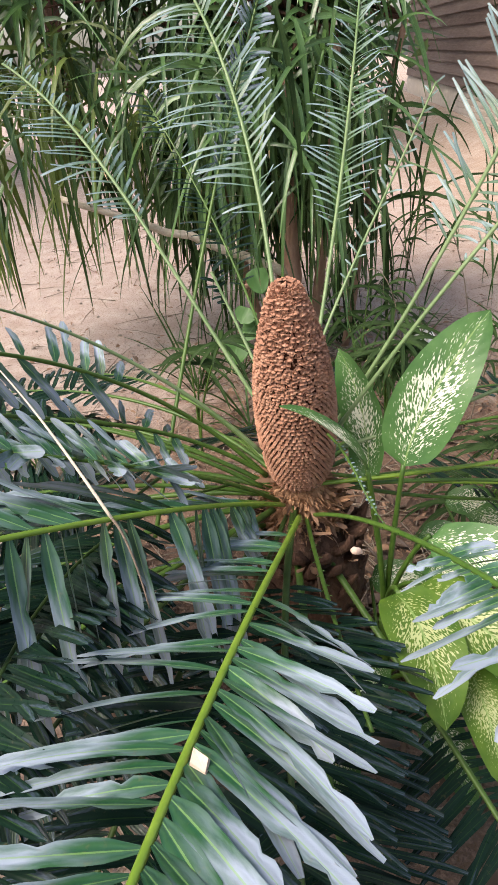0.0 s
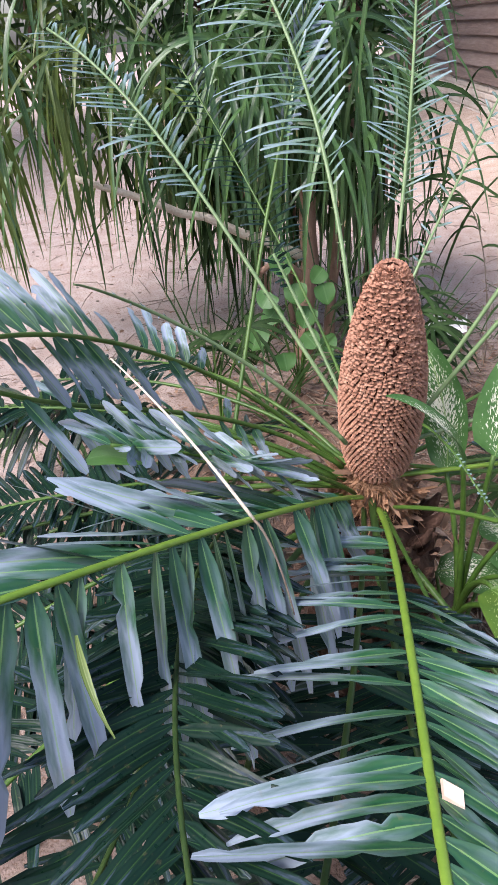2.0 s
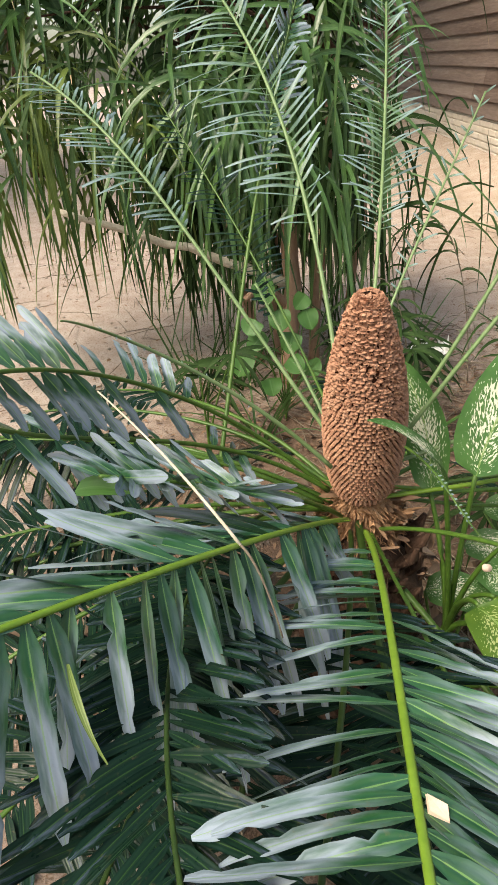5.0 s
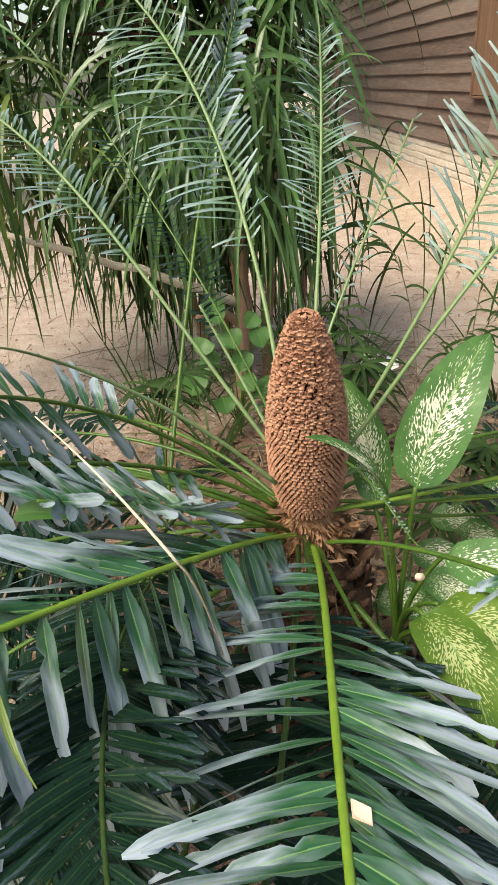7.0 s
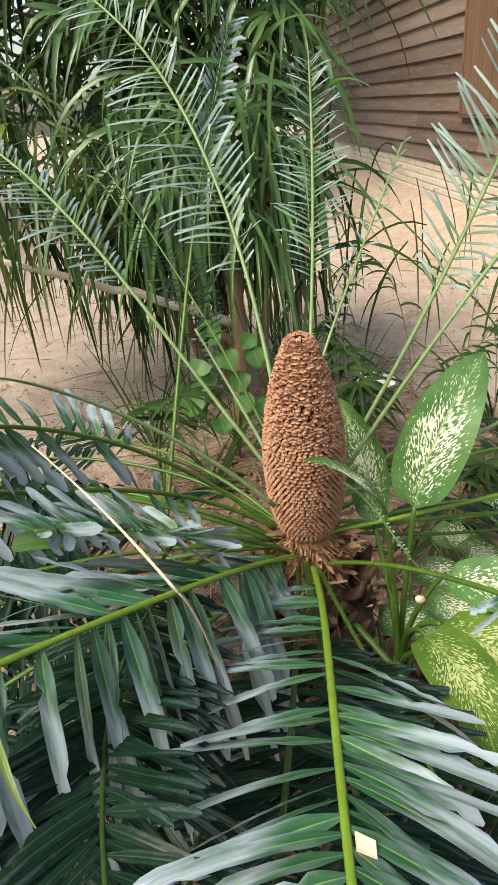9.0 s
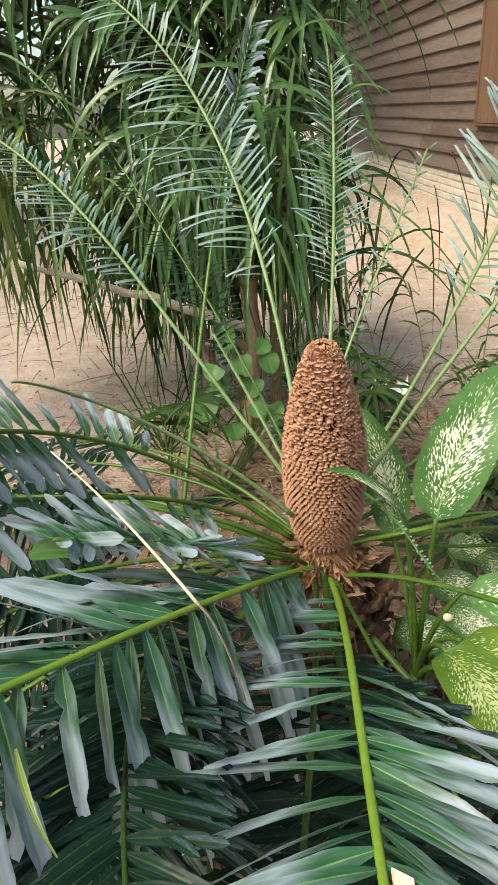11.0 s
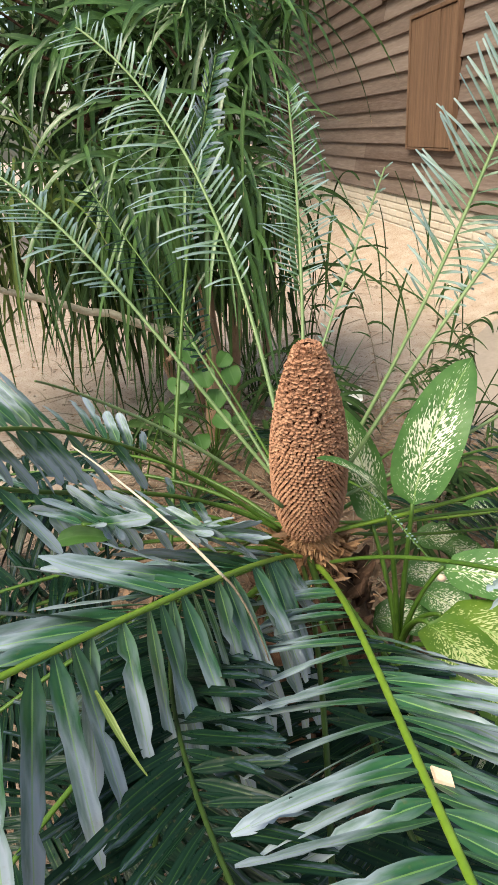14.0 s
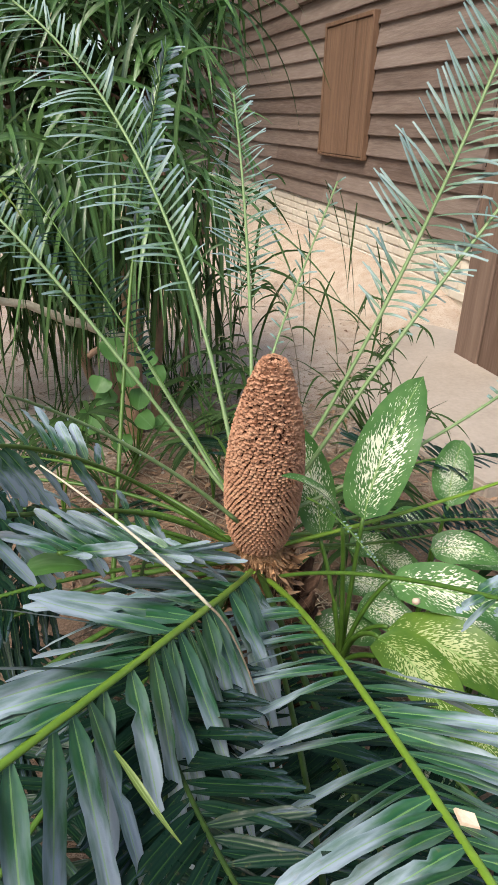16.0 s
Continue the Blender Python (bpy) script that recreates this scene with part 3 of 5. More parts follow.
# ---- the cone ----
def build_cone():
    base, tip = np.array((0.012, -0.012, 0.570)), np.array((-0.002, -0.096, 0.958))
    axis = unit(tip - base)
    sx = unit(np.cross((0, 1, 0), axis))
    sy = np.cross(axis, sx)
    length = np.linalg.norm(tip - base)
    prof = [(0.0, 0.042), (0.04, 0.0510), (0.12, 0.0585), (0.24, 0.0640), (0.34, 0.0655), (0.45, 0.0652), (0.56, 0.0620), (0.67, 0.0555), (0.77, 0.0470), (0.88, 0.0345), (0.95, 0.0250), (0.985, 0.0175), (1.0, 0.009)]
    ss, rr = np.array(prof).T

    def at(s, a, out=0.0):
        r = np.interp(s, ss, rr) + out
        return base + axis * length * s + r * (math.cos(a) * sx + math.sin(a) * sy)

    core = Acc()
    core.tube([base + axis * length * s for s in np.linspace(0.0, 0.995, 24)], [np.interp(s, ss, rr) - 0.0034 for s in np.linspace(0.0, 0.995, 24)], 28)
    cone = part("cone", core, CONE_CORE, cycad, "tall brown cone set with rows of woody scales")
    joined, singles = Acc(), 0
    rng.seed(11)
    s, row = 0.012, 0
    while s < 0.998:
        r = float(np.interp(s, ss, rr))
        count = 48 if 0.06 < s < 0.54 else max(5, int(2 * math.pi * r / 0.0082))
        step = (0.0076 if s < 0.50 else 0.0064) / length
        rough = max(0.0, (s - 0.46) / 0.54)
        turn = rng.uniform(-1.0, 1.0)
        for k in range(count):
            a = 2 * math.pi * (k + 0.5 * (row % 2) + rough * turn) / count
            loose = rng.rand() < 0.25 + 0.7 * rough
            hw = math.pi / count
            tilt = (0.0047 if s < 0.5 else 0.0044) + (rng.uniform(-0.0008, 0.0022) if loose else 0.0) * (0.12 + rough)
            s2 = s + rng.normal(0, 0.0011 + 0.0060 * rough)
            av, hh = rng.normal(0, 0.011 + 0.050 * rough), step * rng.uniform(0.49, 0.52)
            shape = ((0.0, 0.98, -0.0026), (-0.78, 0.34, -0.0012), (-0.66, -0.42, 0.74 * tilt), (0.0, -0.74, 0.92 * tilt), (0.66, -0.42, 0.74 * tilt), (0.78, 0.34, -0.0012))
            if rough:
                shape = [(x * (1 + 0.35 * rough) + rng.normal(0, 0.28 * rough), y * (1 - 0.2 * rough) + rng.normal(0, 0.30 * rough), o + rng.uniform(-0.0016, 0.0014) * rough) for x, y, o in shape]
            ring = [at(s2 + hh * y, a + av + hw * x, o) for x, y, o in shape]
            foot = [at(s2 + hh * (0.85 * y + 0.26), a + av + hw * x * 0.86, -0.0042) for x, y, o in shape]
            verts = ring + foot + [at(s2 - hh * 0.16, a + av, tilt * 1.05)]
            faces = [(i, (i + 1) % 6, 12) for i in range(6)] + [(i, i + 6, (i + 1) % 6 + 6, (i + 1) % 6) for i in range(6)]
            front = -(math.sin(a) * sy + math.cos(a) * sx)[1]
            if front > 0.55 and 0.04 < s < 0.62 and singles < 300:
                one = Acc()
                one.add(verts, faces)
                part("scale", one, CONE_MAT, cone, smooth=False)
                singles += 1
            else:
                joined.add(verts, faces)
        s += step * (1.0 + 0.15 * rough)
        row += 1
    for k in range(8400):
        s, a = (0.40 + 0.595 * rng.rand() ** 0.75 if k < 8000 else rng.uniform(0.965, 1.0)), rng.uniform(0, 2 * math.pi)
        q, o = at(s, a, 0.0012), math.cos(a) * sx + math.sin(a) * sy
        d = unit(o * rng.uniform(0.3, 1.0) + axis * rng.normal(0.2, 0.7) + np.cross(axis, o) * rng.normal(0, 0.7))
        e, z = unit(np.cross(d, o + 0.1)), rng.uniform(0.0014, 0.0032)
        joined.add([q - e * z * 0.7, q + e * z * 0.7, q + d * z * 1.3 + e * z * 0.5, q + d * z * 1.3 - e * z * 0.5, q - o * 0.002 + d * z * 0.6], [(0, 1, 2, 3), (0, 3, 4), (2, 1, 4), (3, 2, 4)])
    rest = part("cone_surface", joined, CONE_MAT, cone, smooth=False)
    rest["kind"] = "stuff"
    # woolly neck and collar of old bracts under the cone
    neck = Acc()
    neck.tube([base + axis * h for h in (-0.135, -0.08, -0.025, 0.012)], [0.078, 0.064, 0.052, 0.043], 18)
    part("neck", neck, WOOL, cycad, "woolly brown neck below the cone")
    for k in range(84):
        a, h = rng.uniform(0, 2 * math.pi), rng.uniform(-0.095, 0.006)
        o = math.cos(a) * sx + math.sin(a) * sy
        bract = Acc()
        d = unit(o * rng.uniform(0.35, 0.9) + axis * rng.uniform(0.3, 1.0) + rng.normal(0, 0.2, 3))
        leaflet(bract, base + axis * h + o * (0.046 + max(0.0, -h) * 0.32), d, unit(o + axis * 0.3), rng.uniform(0.022, 0.044), rng.uniform(0.006, 0.012), 0.1, 0.15, 6, rng.normal(0, 0.5))
        part("bract", bract, DRY if k % 3 == 0 else WOOL, cycad)
    fibres = Acc()
    for k in range(1500):
        a, h = rng.uniform(0, 2 * math.pi), rng.uniform(-0.095, 0.006)
        o = math.cos(a) * sx + math.sin(a) * sy
        q = base + axis * h + o * (0.040 + max(0.0, -h) * 0.36)
        d = unit(o * 0.6 + axis * rng.uniform(-0.6, 1.0) + rng.normal(0, 0.3, 3))
        bract = fibres if k > 120 else Acc()
        leaflet(bract, q, d, unit(np.cross(d, np.cross(o, d) + 0.1)), rng.uniform(0.008, 0.026) * (1.25 if k <= 120 else 1.0), rng.uniform(0.0010, 0.0030) * (4.2 if k <= 120 else 1.3), 0.2, 0.2, 4, rng.normal(0, 0.4))
        if k <= 120:
            part("bract", bract, DRY if k % 3 == 0 else WOOL, cycad)
    part("wool", fibres, WOOL, cycad)["kind"] = "stuff"


build_cone()
rng.seed(13)
for k in range(22):
    acc, a, r = Acc(), rng.uniform(0, 2 * math.pi), rng.uniform(0.05, 0.15)
    q = np.array((0.01 + r * math.cos(a), -0.02 + r * math.sin(a), 0.53 - 0.5 * r + rng.uniform(-0.02, 0.01)))
    d = unit((rng.normal(), rng.normal(), rng.normal(0, 0.5)))
    leaflet(acc, q, d, unit((rng.normal(0, 0.6), rng.normal(0, 0.6), 1)), rng.uniform(0.015, 0.035), rng.uniform(0.007, 0.015), 0.3, 0.2, 8, rng.choice((-1, 1)) * rng.uniform(0.4, 1.1), 1.0)
    part("dry_leaf", acc, DRY, cycad)


def build_trunk():
    """The stout stem: overlapping dark leaf bases."""
    acc = Acc()
    zs = np.linspace(-0.05, 0.49, 16)
    acc.tube([(0.012 + 0.01 * math.sin(z * 7), -0.01 + 0.02 * math.cos(z * 5), z) for z in zs], [0.105 + 0.012 * math.sin(z * 23) - 0.05 * max(0, z - 0.36) / 0.13 for z in zs], 20)
    part("trunk", acc, BARK, cycad, "dark brown stem armoured with old leaf bases")
    rng.seed(5)
    for row in range(12):
        for k in range(13):
            a = 2 * math.pi * (k + 0.5 * (row % 2)) / 13 + rng.normal(0, 0.06)
            z = 0.02 + row * 0.038
            o = np.array((math.cos(a), math.sin(a), 0))
            c0 = np.array((0.012, -0.01, z)) + o * 0.098
            p1 = c0 + o * rng.uniform(0.012, 0.034) + np.array((0, 0, rng.uniform(0.03, 0.06)))
            old = Acc()
            old.tube([c0 - o * 0.01, (c0 + p1) / 2 + o * 0.004, p1], [0.022, 0.017, rng.uniform(0.005, 0.009)], 6, 0.5)
            part("leaf_base", old, BARK, cycad)


build_trunk()


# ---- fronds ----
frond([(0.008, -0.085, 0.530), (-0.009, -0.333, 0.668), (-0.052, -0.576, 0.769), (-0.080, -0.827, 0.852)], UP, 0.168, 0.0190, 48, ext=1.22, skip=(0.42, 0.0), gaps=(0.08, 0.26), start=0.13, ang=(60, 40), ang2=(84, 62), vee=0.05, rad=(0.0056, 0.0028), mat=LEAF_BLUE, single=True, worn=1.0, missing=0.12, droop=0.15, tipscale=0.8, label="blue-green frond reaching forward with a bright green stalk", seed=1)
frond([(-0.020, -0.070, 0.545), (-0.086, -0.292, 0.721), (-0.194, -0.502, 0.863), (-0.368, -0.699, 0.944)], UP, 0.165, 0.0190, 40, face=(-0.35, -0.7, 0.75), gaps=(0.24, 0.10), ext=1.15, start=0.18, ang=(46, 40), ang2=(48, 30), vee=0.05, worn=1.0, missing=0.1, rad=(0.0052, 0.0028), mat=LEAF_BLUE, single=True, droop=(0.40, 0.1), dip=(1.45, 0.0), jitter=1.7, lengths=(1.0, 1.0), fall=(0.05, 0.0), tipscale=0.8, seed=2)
frond([(-0.006, 0.012, 0.608), (-0.219, 0.189, 0.877), (-0.365, 0.377, 1.136), (-0.591, 0.535, 1.250)], (0.5, -0.6, 0.6), 0.115, 0.0066, 38, start=0.48, ang=(76, 58), ang2=(54, 44), lengths=(1.0, 0.62), vee=0.12, twist=-0.35, missing=0.06, rad=(0.0045, 0.003), mat=LEAF_PALE, stalk=RACHIS_PALE, single=True, seed=3)
frond([(-0.014, 0.010, 0.626), (-0.026, 0.274, 0.998), (-0.102, 0.543, 1.315), (-0.331, 0.815, 1.501)], (0.1, -0.8, 0.5), 0.165, 0.0068, 48, missing=0.04, start=0.33, ang=(78, 58), ang2=(50, 40), lengths=(1.0, 0.64), droop=(0.2, 0.0), vee=0.12, twist=-0.35, rad=(0.0045, 0.003), mat=LEAF_PALE, stalk=RACHIS_PALE, single=True, seed=4)
frond([(0.002, 0.014, 0.571), (0.078, 0.254, 0.843), (0.129, 0.507, 1.105), (0.168, 0.791, 1.338)], (-0.1, -0.8, 0.5), 0.105, 0.0058, 46, missing=0.04, start=0.45, ang=(66, 46), ang2=(62, 44), vee=0.12, twist=-0.35, rad=(0.0045, 0.0025), mat=LEAF_PALE, stalk=RACHIS_PALE, single=True, seed=5)
frond([(-0.025, 0.011, 0.553), (0.034, 0.186, 0.756), (0.167, 0.293, 0.946), (0.268, 0.336, 1.172)], (-0.3, -0.6, 0.6), 0.04, 0.0045, 15, start=0.5, ang=(60, 40), vee=0.3, rad=(0.004, 0.002), mat=LEAF_PALE, stalk=RACHIS_PALE, single=True, seed=6)
frond([(0.028, 0.046, 0.560), (0.226, 0.068, 0.867), (0.385, 0.096, 1.191), (0.511, 0.146, 1.530)], (-0.5, -0.6, 0.4), 0.155, 0.0058, 44, start=0.42, ang=(58, 42), ang2=(66, 50), droop=(0.05, 0.25), missing=0.05, vee=0.15, twist=-0.35, rad=(0.005, 0.003), mat=LEAF_PALE, stalk=RACHIS_PALE, single=True, seed=7)
frond([(0.021, -0.005, 0.568), (0.196, 0.017, 0.848), (0.401, 0.031, 1.107), (0.614, 0.050, 1.362)], (-0.5, -0.5, 0.6), 0.042, 0.0055, 30, start=0.45, ang=(55, 40), jitter=2.0, vee=0.2, twist=-0.35, rad=(0.005, 0.003), mat=LEAF_PALE, stalk=RACHIS_PALE, single=True, seed=8)
frond([(0.004, -0.039, 0.565), (0.336, -0.036, 0.591), (0.665, -0.002, 0.635), (0.991, 0.042, 0.687)], UP, 0.09, 0.010, 20, start=0.55, vee=0.2, rad=(0.005, 0.003), mat=SHADED_LEAF, stalk=RACHIS, single=True, seed=9)
frond([(0.004, -0.007, 0.577), (0.294, 0.100, 0.453), (0.584, 0.239, 0.366), (0.878, 0.369, 0.274)], UP, 0.09, 0.010, 20, start=0.55, vee=0.2, rad=(0.005, 0.003), mat=SHADED_LEAF, stalk=RACHIS, single=True, seed=10)
frond([(-0.004, 0.002, 0.588), (0.244, -0.009, 0.674), (0.480, 0.002, 0.778), (0.699, 0.045, 0.913)], UP, 0.07, 0.008, 14, start=0.7, vee=0.2, rad=(0.0045, 0.003), mat=LEAF_PALE, stalk=RACHIS_PALE, single=True, seed=11)
frond([(0.016, 0.002, 0.558), (0.250, 0.091, 0.415), (0.512, 0.199, 0.355), (0.794, 0.257, 0.292)], UP, 0.10, 0.012, 22, start=0.5, vee=0.1, rad=(0.0055, 0.003), mat=SHADED_LEAF, stalk=PETIOLE, single=True, seed=12)
frond([(0.034, -0.077, 0.527), (0.124, -0.264, 0.681), (0.211, -0.487, 0.773), (0.299, -0.731, 0.831)], UP, 0.15, 0.018, 26, ext=1.15, start=0.48, worn=1.0, vee=0.1, rad=(0.0048, 0.0032), mat=LEAF_BLUE, stalk=PETIOLE, single=True, seed=13)
frond([(0.020, -0.060, 0.510), (0.035, -0.199, 0.526), (0.061, -0.347, 0.520), (0.097, -0.489, 0.503)], UP, 0.13, 0.016, 16, start=0.6, vee=0.0, rad=(0.004, 0.003), mat=SHADED_LEAF, stalk=PETIOLE, single=True, seed=14)
frond([(-0.015, -0.070, 0.520), (-0.048, -0.322, 0.607), (-0.096, -0.583, 0.617), (-0.169, -0.838, 0.627)], UP, 0.15, 0.016, 34, ext=1.2, start=0.3, vee=0.0, rad=(0.0045, 0.003), mat=SHADED_LEAF, stalk=OLIVE, single=True, seed=15)
frond([(-0.052, -0.087, 0.668), (-0.263, -0.087, 0.912), (-0.489, -0.219, 1.026), (-0.305, -0.421, 1.035)], (0.3, -0.3, 0.9), 0.12, 0.012, 0, start=0.72, ext=0.78, rad=(0.005, 0.0015), mat=LEAF_BLUE, stalk=RACHIS_PALE, seed=16)
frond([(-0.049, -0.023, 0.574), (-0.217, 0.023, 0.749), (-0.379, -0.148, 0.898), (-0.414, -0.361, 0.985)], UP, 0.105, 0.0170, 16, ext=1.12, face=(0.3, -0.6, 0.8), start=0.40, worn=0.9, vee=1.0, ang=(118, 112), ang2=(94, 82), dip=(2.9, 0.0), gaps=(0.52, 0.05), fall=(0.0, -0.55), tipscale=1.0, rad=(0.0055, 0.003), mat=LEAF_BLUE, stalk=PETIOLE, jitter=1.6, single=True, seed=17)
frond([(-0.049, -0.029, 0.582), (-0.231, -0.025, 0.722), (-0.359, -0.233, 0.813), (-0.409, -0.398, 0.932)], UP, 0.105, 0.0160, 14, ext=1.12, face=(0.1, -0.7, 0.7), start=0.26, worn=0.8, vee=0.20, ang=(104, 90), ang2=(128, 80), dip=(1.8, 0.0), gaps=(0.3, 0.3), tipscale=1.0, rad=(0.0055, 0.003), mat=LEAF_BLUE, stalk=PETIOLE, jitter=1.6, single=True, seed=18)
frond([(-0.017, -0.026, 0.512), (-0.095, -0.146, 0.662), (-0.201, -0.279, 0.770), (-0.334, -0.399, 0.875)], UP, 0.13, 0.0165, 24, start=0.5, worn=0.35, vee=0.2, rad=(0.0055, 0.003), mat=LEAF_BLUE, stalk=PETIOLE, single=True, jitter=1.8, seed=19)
frond([(-0.180, -0.026, 0.612), (-0.285, -0.271, 0.716), (-0.224, -0.525, 0.738), (-0.290, -0.762, 0.763)], UP, 0.14, 0.0100, 64, ext=1.25, start=0.2, ang=(58, 46), vee=0.05, twist=-0.35, worn=0.6, missing=0.15, rad=(0.0032, 0.0018), mat=SHADED_LEAF, stalk=OLIVE, single=True, seed=20)
frond([(-0.100, -0.041, 0.574), (-0.253, -0.261, 0.689), (-0.293, -0.511, 0.773), (-0.218, -0.786, 0.822)], UP, 0.12, 0.0105, 54, ext=1.25, start=0.35, ang=(56, 44), vee=0.15, twist=-0.35, worn=0.4, rad=(0.003, 0.0018), mat=SHADED_LEAF, stalk=OLIVE, single=True, seed=21)
frond([(0.015, 0.044, 0.549), (-0.055, 0.427, 0.673), (-0.188, 0.725, 0.874), (-0.384, 0.913, 1.164)], (0.2, -0.8, 0.5), 0.09, 0.006, 38, start=0.45, vee=0.2, twist=-0.35, rad=(0.004, 0.002), mat=SHADED_LEAF, stalk=PETIOLE, single=True, seed=22)
frond([(-0.275, -0.030, 0.440), (-0.205, 0.200, 0.780), (-0.150, 0.490, 1.070), (-0.025, 0.631, 1.411)], (0.5, -0.7, 0.3), 0.075, 0.0085, 34, start=0.62, vee=0.35, ang=(55, 40), twist=-0.4, rad=(0.005, 0.0025), mat=LEAF_BLUE, stalk=PETIOLE, single=True, seed=23)
frond([(0.008, -0.000, 0.553), (-0.033, 0.128, 0.637), (-0.094, 0.227, 0.738), (-0.160, 0.289, 0.864)], (0.3, -0.6, 0.6), 0.06, 0.008, 5, start=0.88, vee=0.2, rad=(0.0045, 0.003), mat=SHADED_LEAF, stalk=RACHIS_PALE, single=True, seed=24)
frond([(0.057, -0.123, 0.721), (0.094, -0.202, 0.726), (0.096, -0.266, 0.703), (0.134, -0.289, 0.665)], UP, 0.0055, 0.0032, 26, start=0.05, vee=0.5, rad=(0.0024, 0.0012), mat=LEAF_PALE, stalk=PETIOLE, spines=False, jitter=3.0, missing=0.25, seed=25)
frond(([(0.0, -0.06, 0.53), (-0.02, -0.30, 0.56), (-0.02, -0.52, 0.53), (0.02, -0.72, 0.44)]), UP, 0.15, 0.0115, 42, start=0.3, vee=0.0, mat=SHADED_LEAF, stalk=OLIVE, single=True, seed=26)
frond(([(-0.04, -0.05, 0.52), (-0.16, -0.24, 0.56), (-0.28, -0.42, 0.53), (-0.40, -0.60, 0.44)]), UP, 0.15, 0.0115, 42, start=0.45, vee=0.0, mat=SHADED_LEAF, stalk=OLIVE, single=True, seed=27)
frond(([(-0.05, -0.03, 0.52), (-0.26, -0.14, 0.56), (-0.46, -0.24, 0.54), (-0.66, -0.36, 0.46)]), UP, 0.15, 0.0115, 42, start=0.45, vee=0.0, mat=SHADED_LEAF, stalk=PETIOLE, single=True, seed=28)
frond(([(-0.05, 0.0, 0.52), (-0.28, 0.0, 0.54), (-0.50, -0.02, 0.50), (-0.74, -0.06, 0.40)]), UP, 0.14, 0.0115, 42, start=0.45, vee=0.0, mat=SHADED_LEAF, stalk=PETIOLE, single=True, seed=29)
frond(([(-0.05, 0.02, 0.52), (-0.24, 0.14, 0.50), (-0.44, 0.26, 0.42), (-0.64, 0.36, 0.30)]), UP, 0.12, 0.013, 28, start=0.45, vee=0.0, mat=SHADED_LEAF, stalk=PETIOLE, single=True, seed=30)
frond(([(-0.03, 0.04, 0.52), (-0.10, 0.24, 0.50), (-0.18, 0.44, 0.40), (-0.26, 0.64, 0.26)]), UP, 0.11, 0.012, 28, start=0.45, vee=0.0, mat=SHADED_LEAF, stalk=PETIOLE, single=True, seed=31)
frond(([(0.03, 0.05, 0.52), (0.10, 0.24, 0.50), (0.20, 0.44, 0.42), (0.30, 0.62, 0.30)]), UP, 0.11, 0.012, 28, start=0.35, vee=0.0, mat=SHADED_LEAF, stalk=PETIOLE, single=True, seed=32)
frond(([(0.05, 0.02, 0.52), (0.24, 0.14, 0.48), (0.44, 0.28, 0.40), (0.62, 0.42, 0.26)]), UP, 0.11, 0.012, 28, start=0.35, vee=0.0, mat=SHADED_LEAF, stalk=PETIOLE, single=True, seed=33)
frond(([(-0.06, -0.04, 0.50), (-0.24, -0.26, 0.54), (-0.42, -0.46, 0.54), (-0.56, -0.66, 0.50)]), UP, 0.16, 0.0115, 51, start=0.3, vee=0.0, mat=SHADED_LEAF, stalk=PETIOLE, single=True, seed=34)
frond(([(-0.06, -0.04, 0.46), (-0.18, -0.32, 0.46), (-0.24, -0.56, 0.42), (-0.28, -0.80, 0.34)]), UP, 0.16, 0.0115, 51, start=0.3, vee=0.0, mat=SHADED_LEAF, stalk=OLIVE, single=True, seed=35)
frond(([(-0.06, -0.02, 0.46), (-0.34, -0.22, 0.48), (-0.58, -0.36, 0.44), (-0.80, -0.50, 0.34)]), UP, 0.15, 0.0115, 51, start=0.35, vee=0.0, mat=SHADED_LEAF, stalk=PETIOLE, single=True, seed=36)
frond(([(0.0, -0.06, 0.44), (0.02, -0.34, 0.40), (0.06, -0.58, 0.34), (0.10, -0.80, 0.24)]), UP, 0.16, 0.0115, 51, start=0.3, vee=0.0, mat=SHADED_LEAF, stalk=PETIOLE, single=True, seed=37)
frond(([(0.05, -0.05, 0.42), (0.20, -0.32, 0.34), (0.32, -0.54, 0.28), (0.42, -0.74, 0.18)]), UP, 0.15, 0.0115, 48, start=0.35, vee=0.0, mat=SHADED_LEAF, stalk=PETIOLE, single=True, seed=38)
frond(([(-0.03, 0.0, 0.56), (-0.18, 0.10, 0.66), (-0.40, 0.18, 0.68), (-0.66, 0.26, 0.62)]), UP, 0.11, 0.013, 18, start=0.62, mat=SHADED_LEAF, stalk=PETIOLE, rad=(0.005, 0.003), worn=0.35, single=True, seed=39)
frond(([(-0.03, 0.02, 0.55), (-0.16, 0.16, 0.64), (-0.34, 0.32, 0.64), (-0.56, 0.48, 0.56)]), UP, 0.11, 0.012, 18, start=0.62, mat=SHADED_LEAF, stalk=PETIOLE, rad=(0.005, 0.003), single=True, seed=40)
frond(([(-0.04, -0.01, 0.54), (-0.20, 0.02, 0.64), (-0.42, 0.02, 0.70), (-0.68, 0.0, 0.70)]), UP, 0.12, 0.014, 20, start=0.6, mat=SHADED_LEAF, stalk=PETIOLE, rad=(0.0055, 0.003), worn=0.35, single=True, seed=41)
frond(([(-0.04, -0.02, 0.53), (-0.20, -0.06, 0.60), (-0.42, -0.12, 0.64), (-0.66, -0.20, 0.62)]), UP, 0.13, 0.0115, 33, start=0.55, mat=SHADED_LEAF, stalk=PETIOLE, rad=(0.0055, 0.003), worn=0.35, single=True, seed=42)
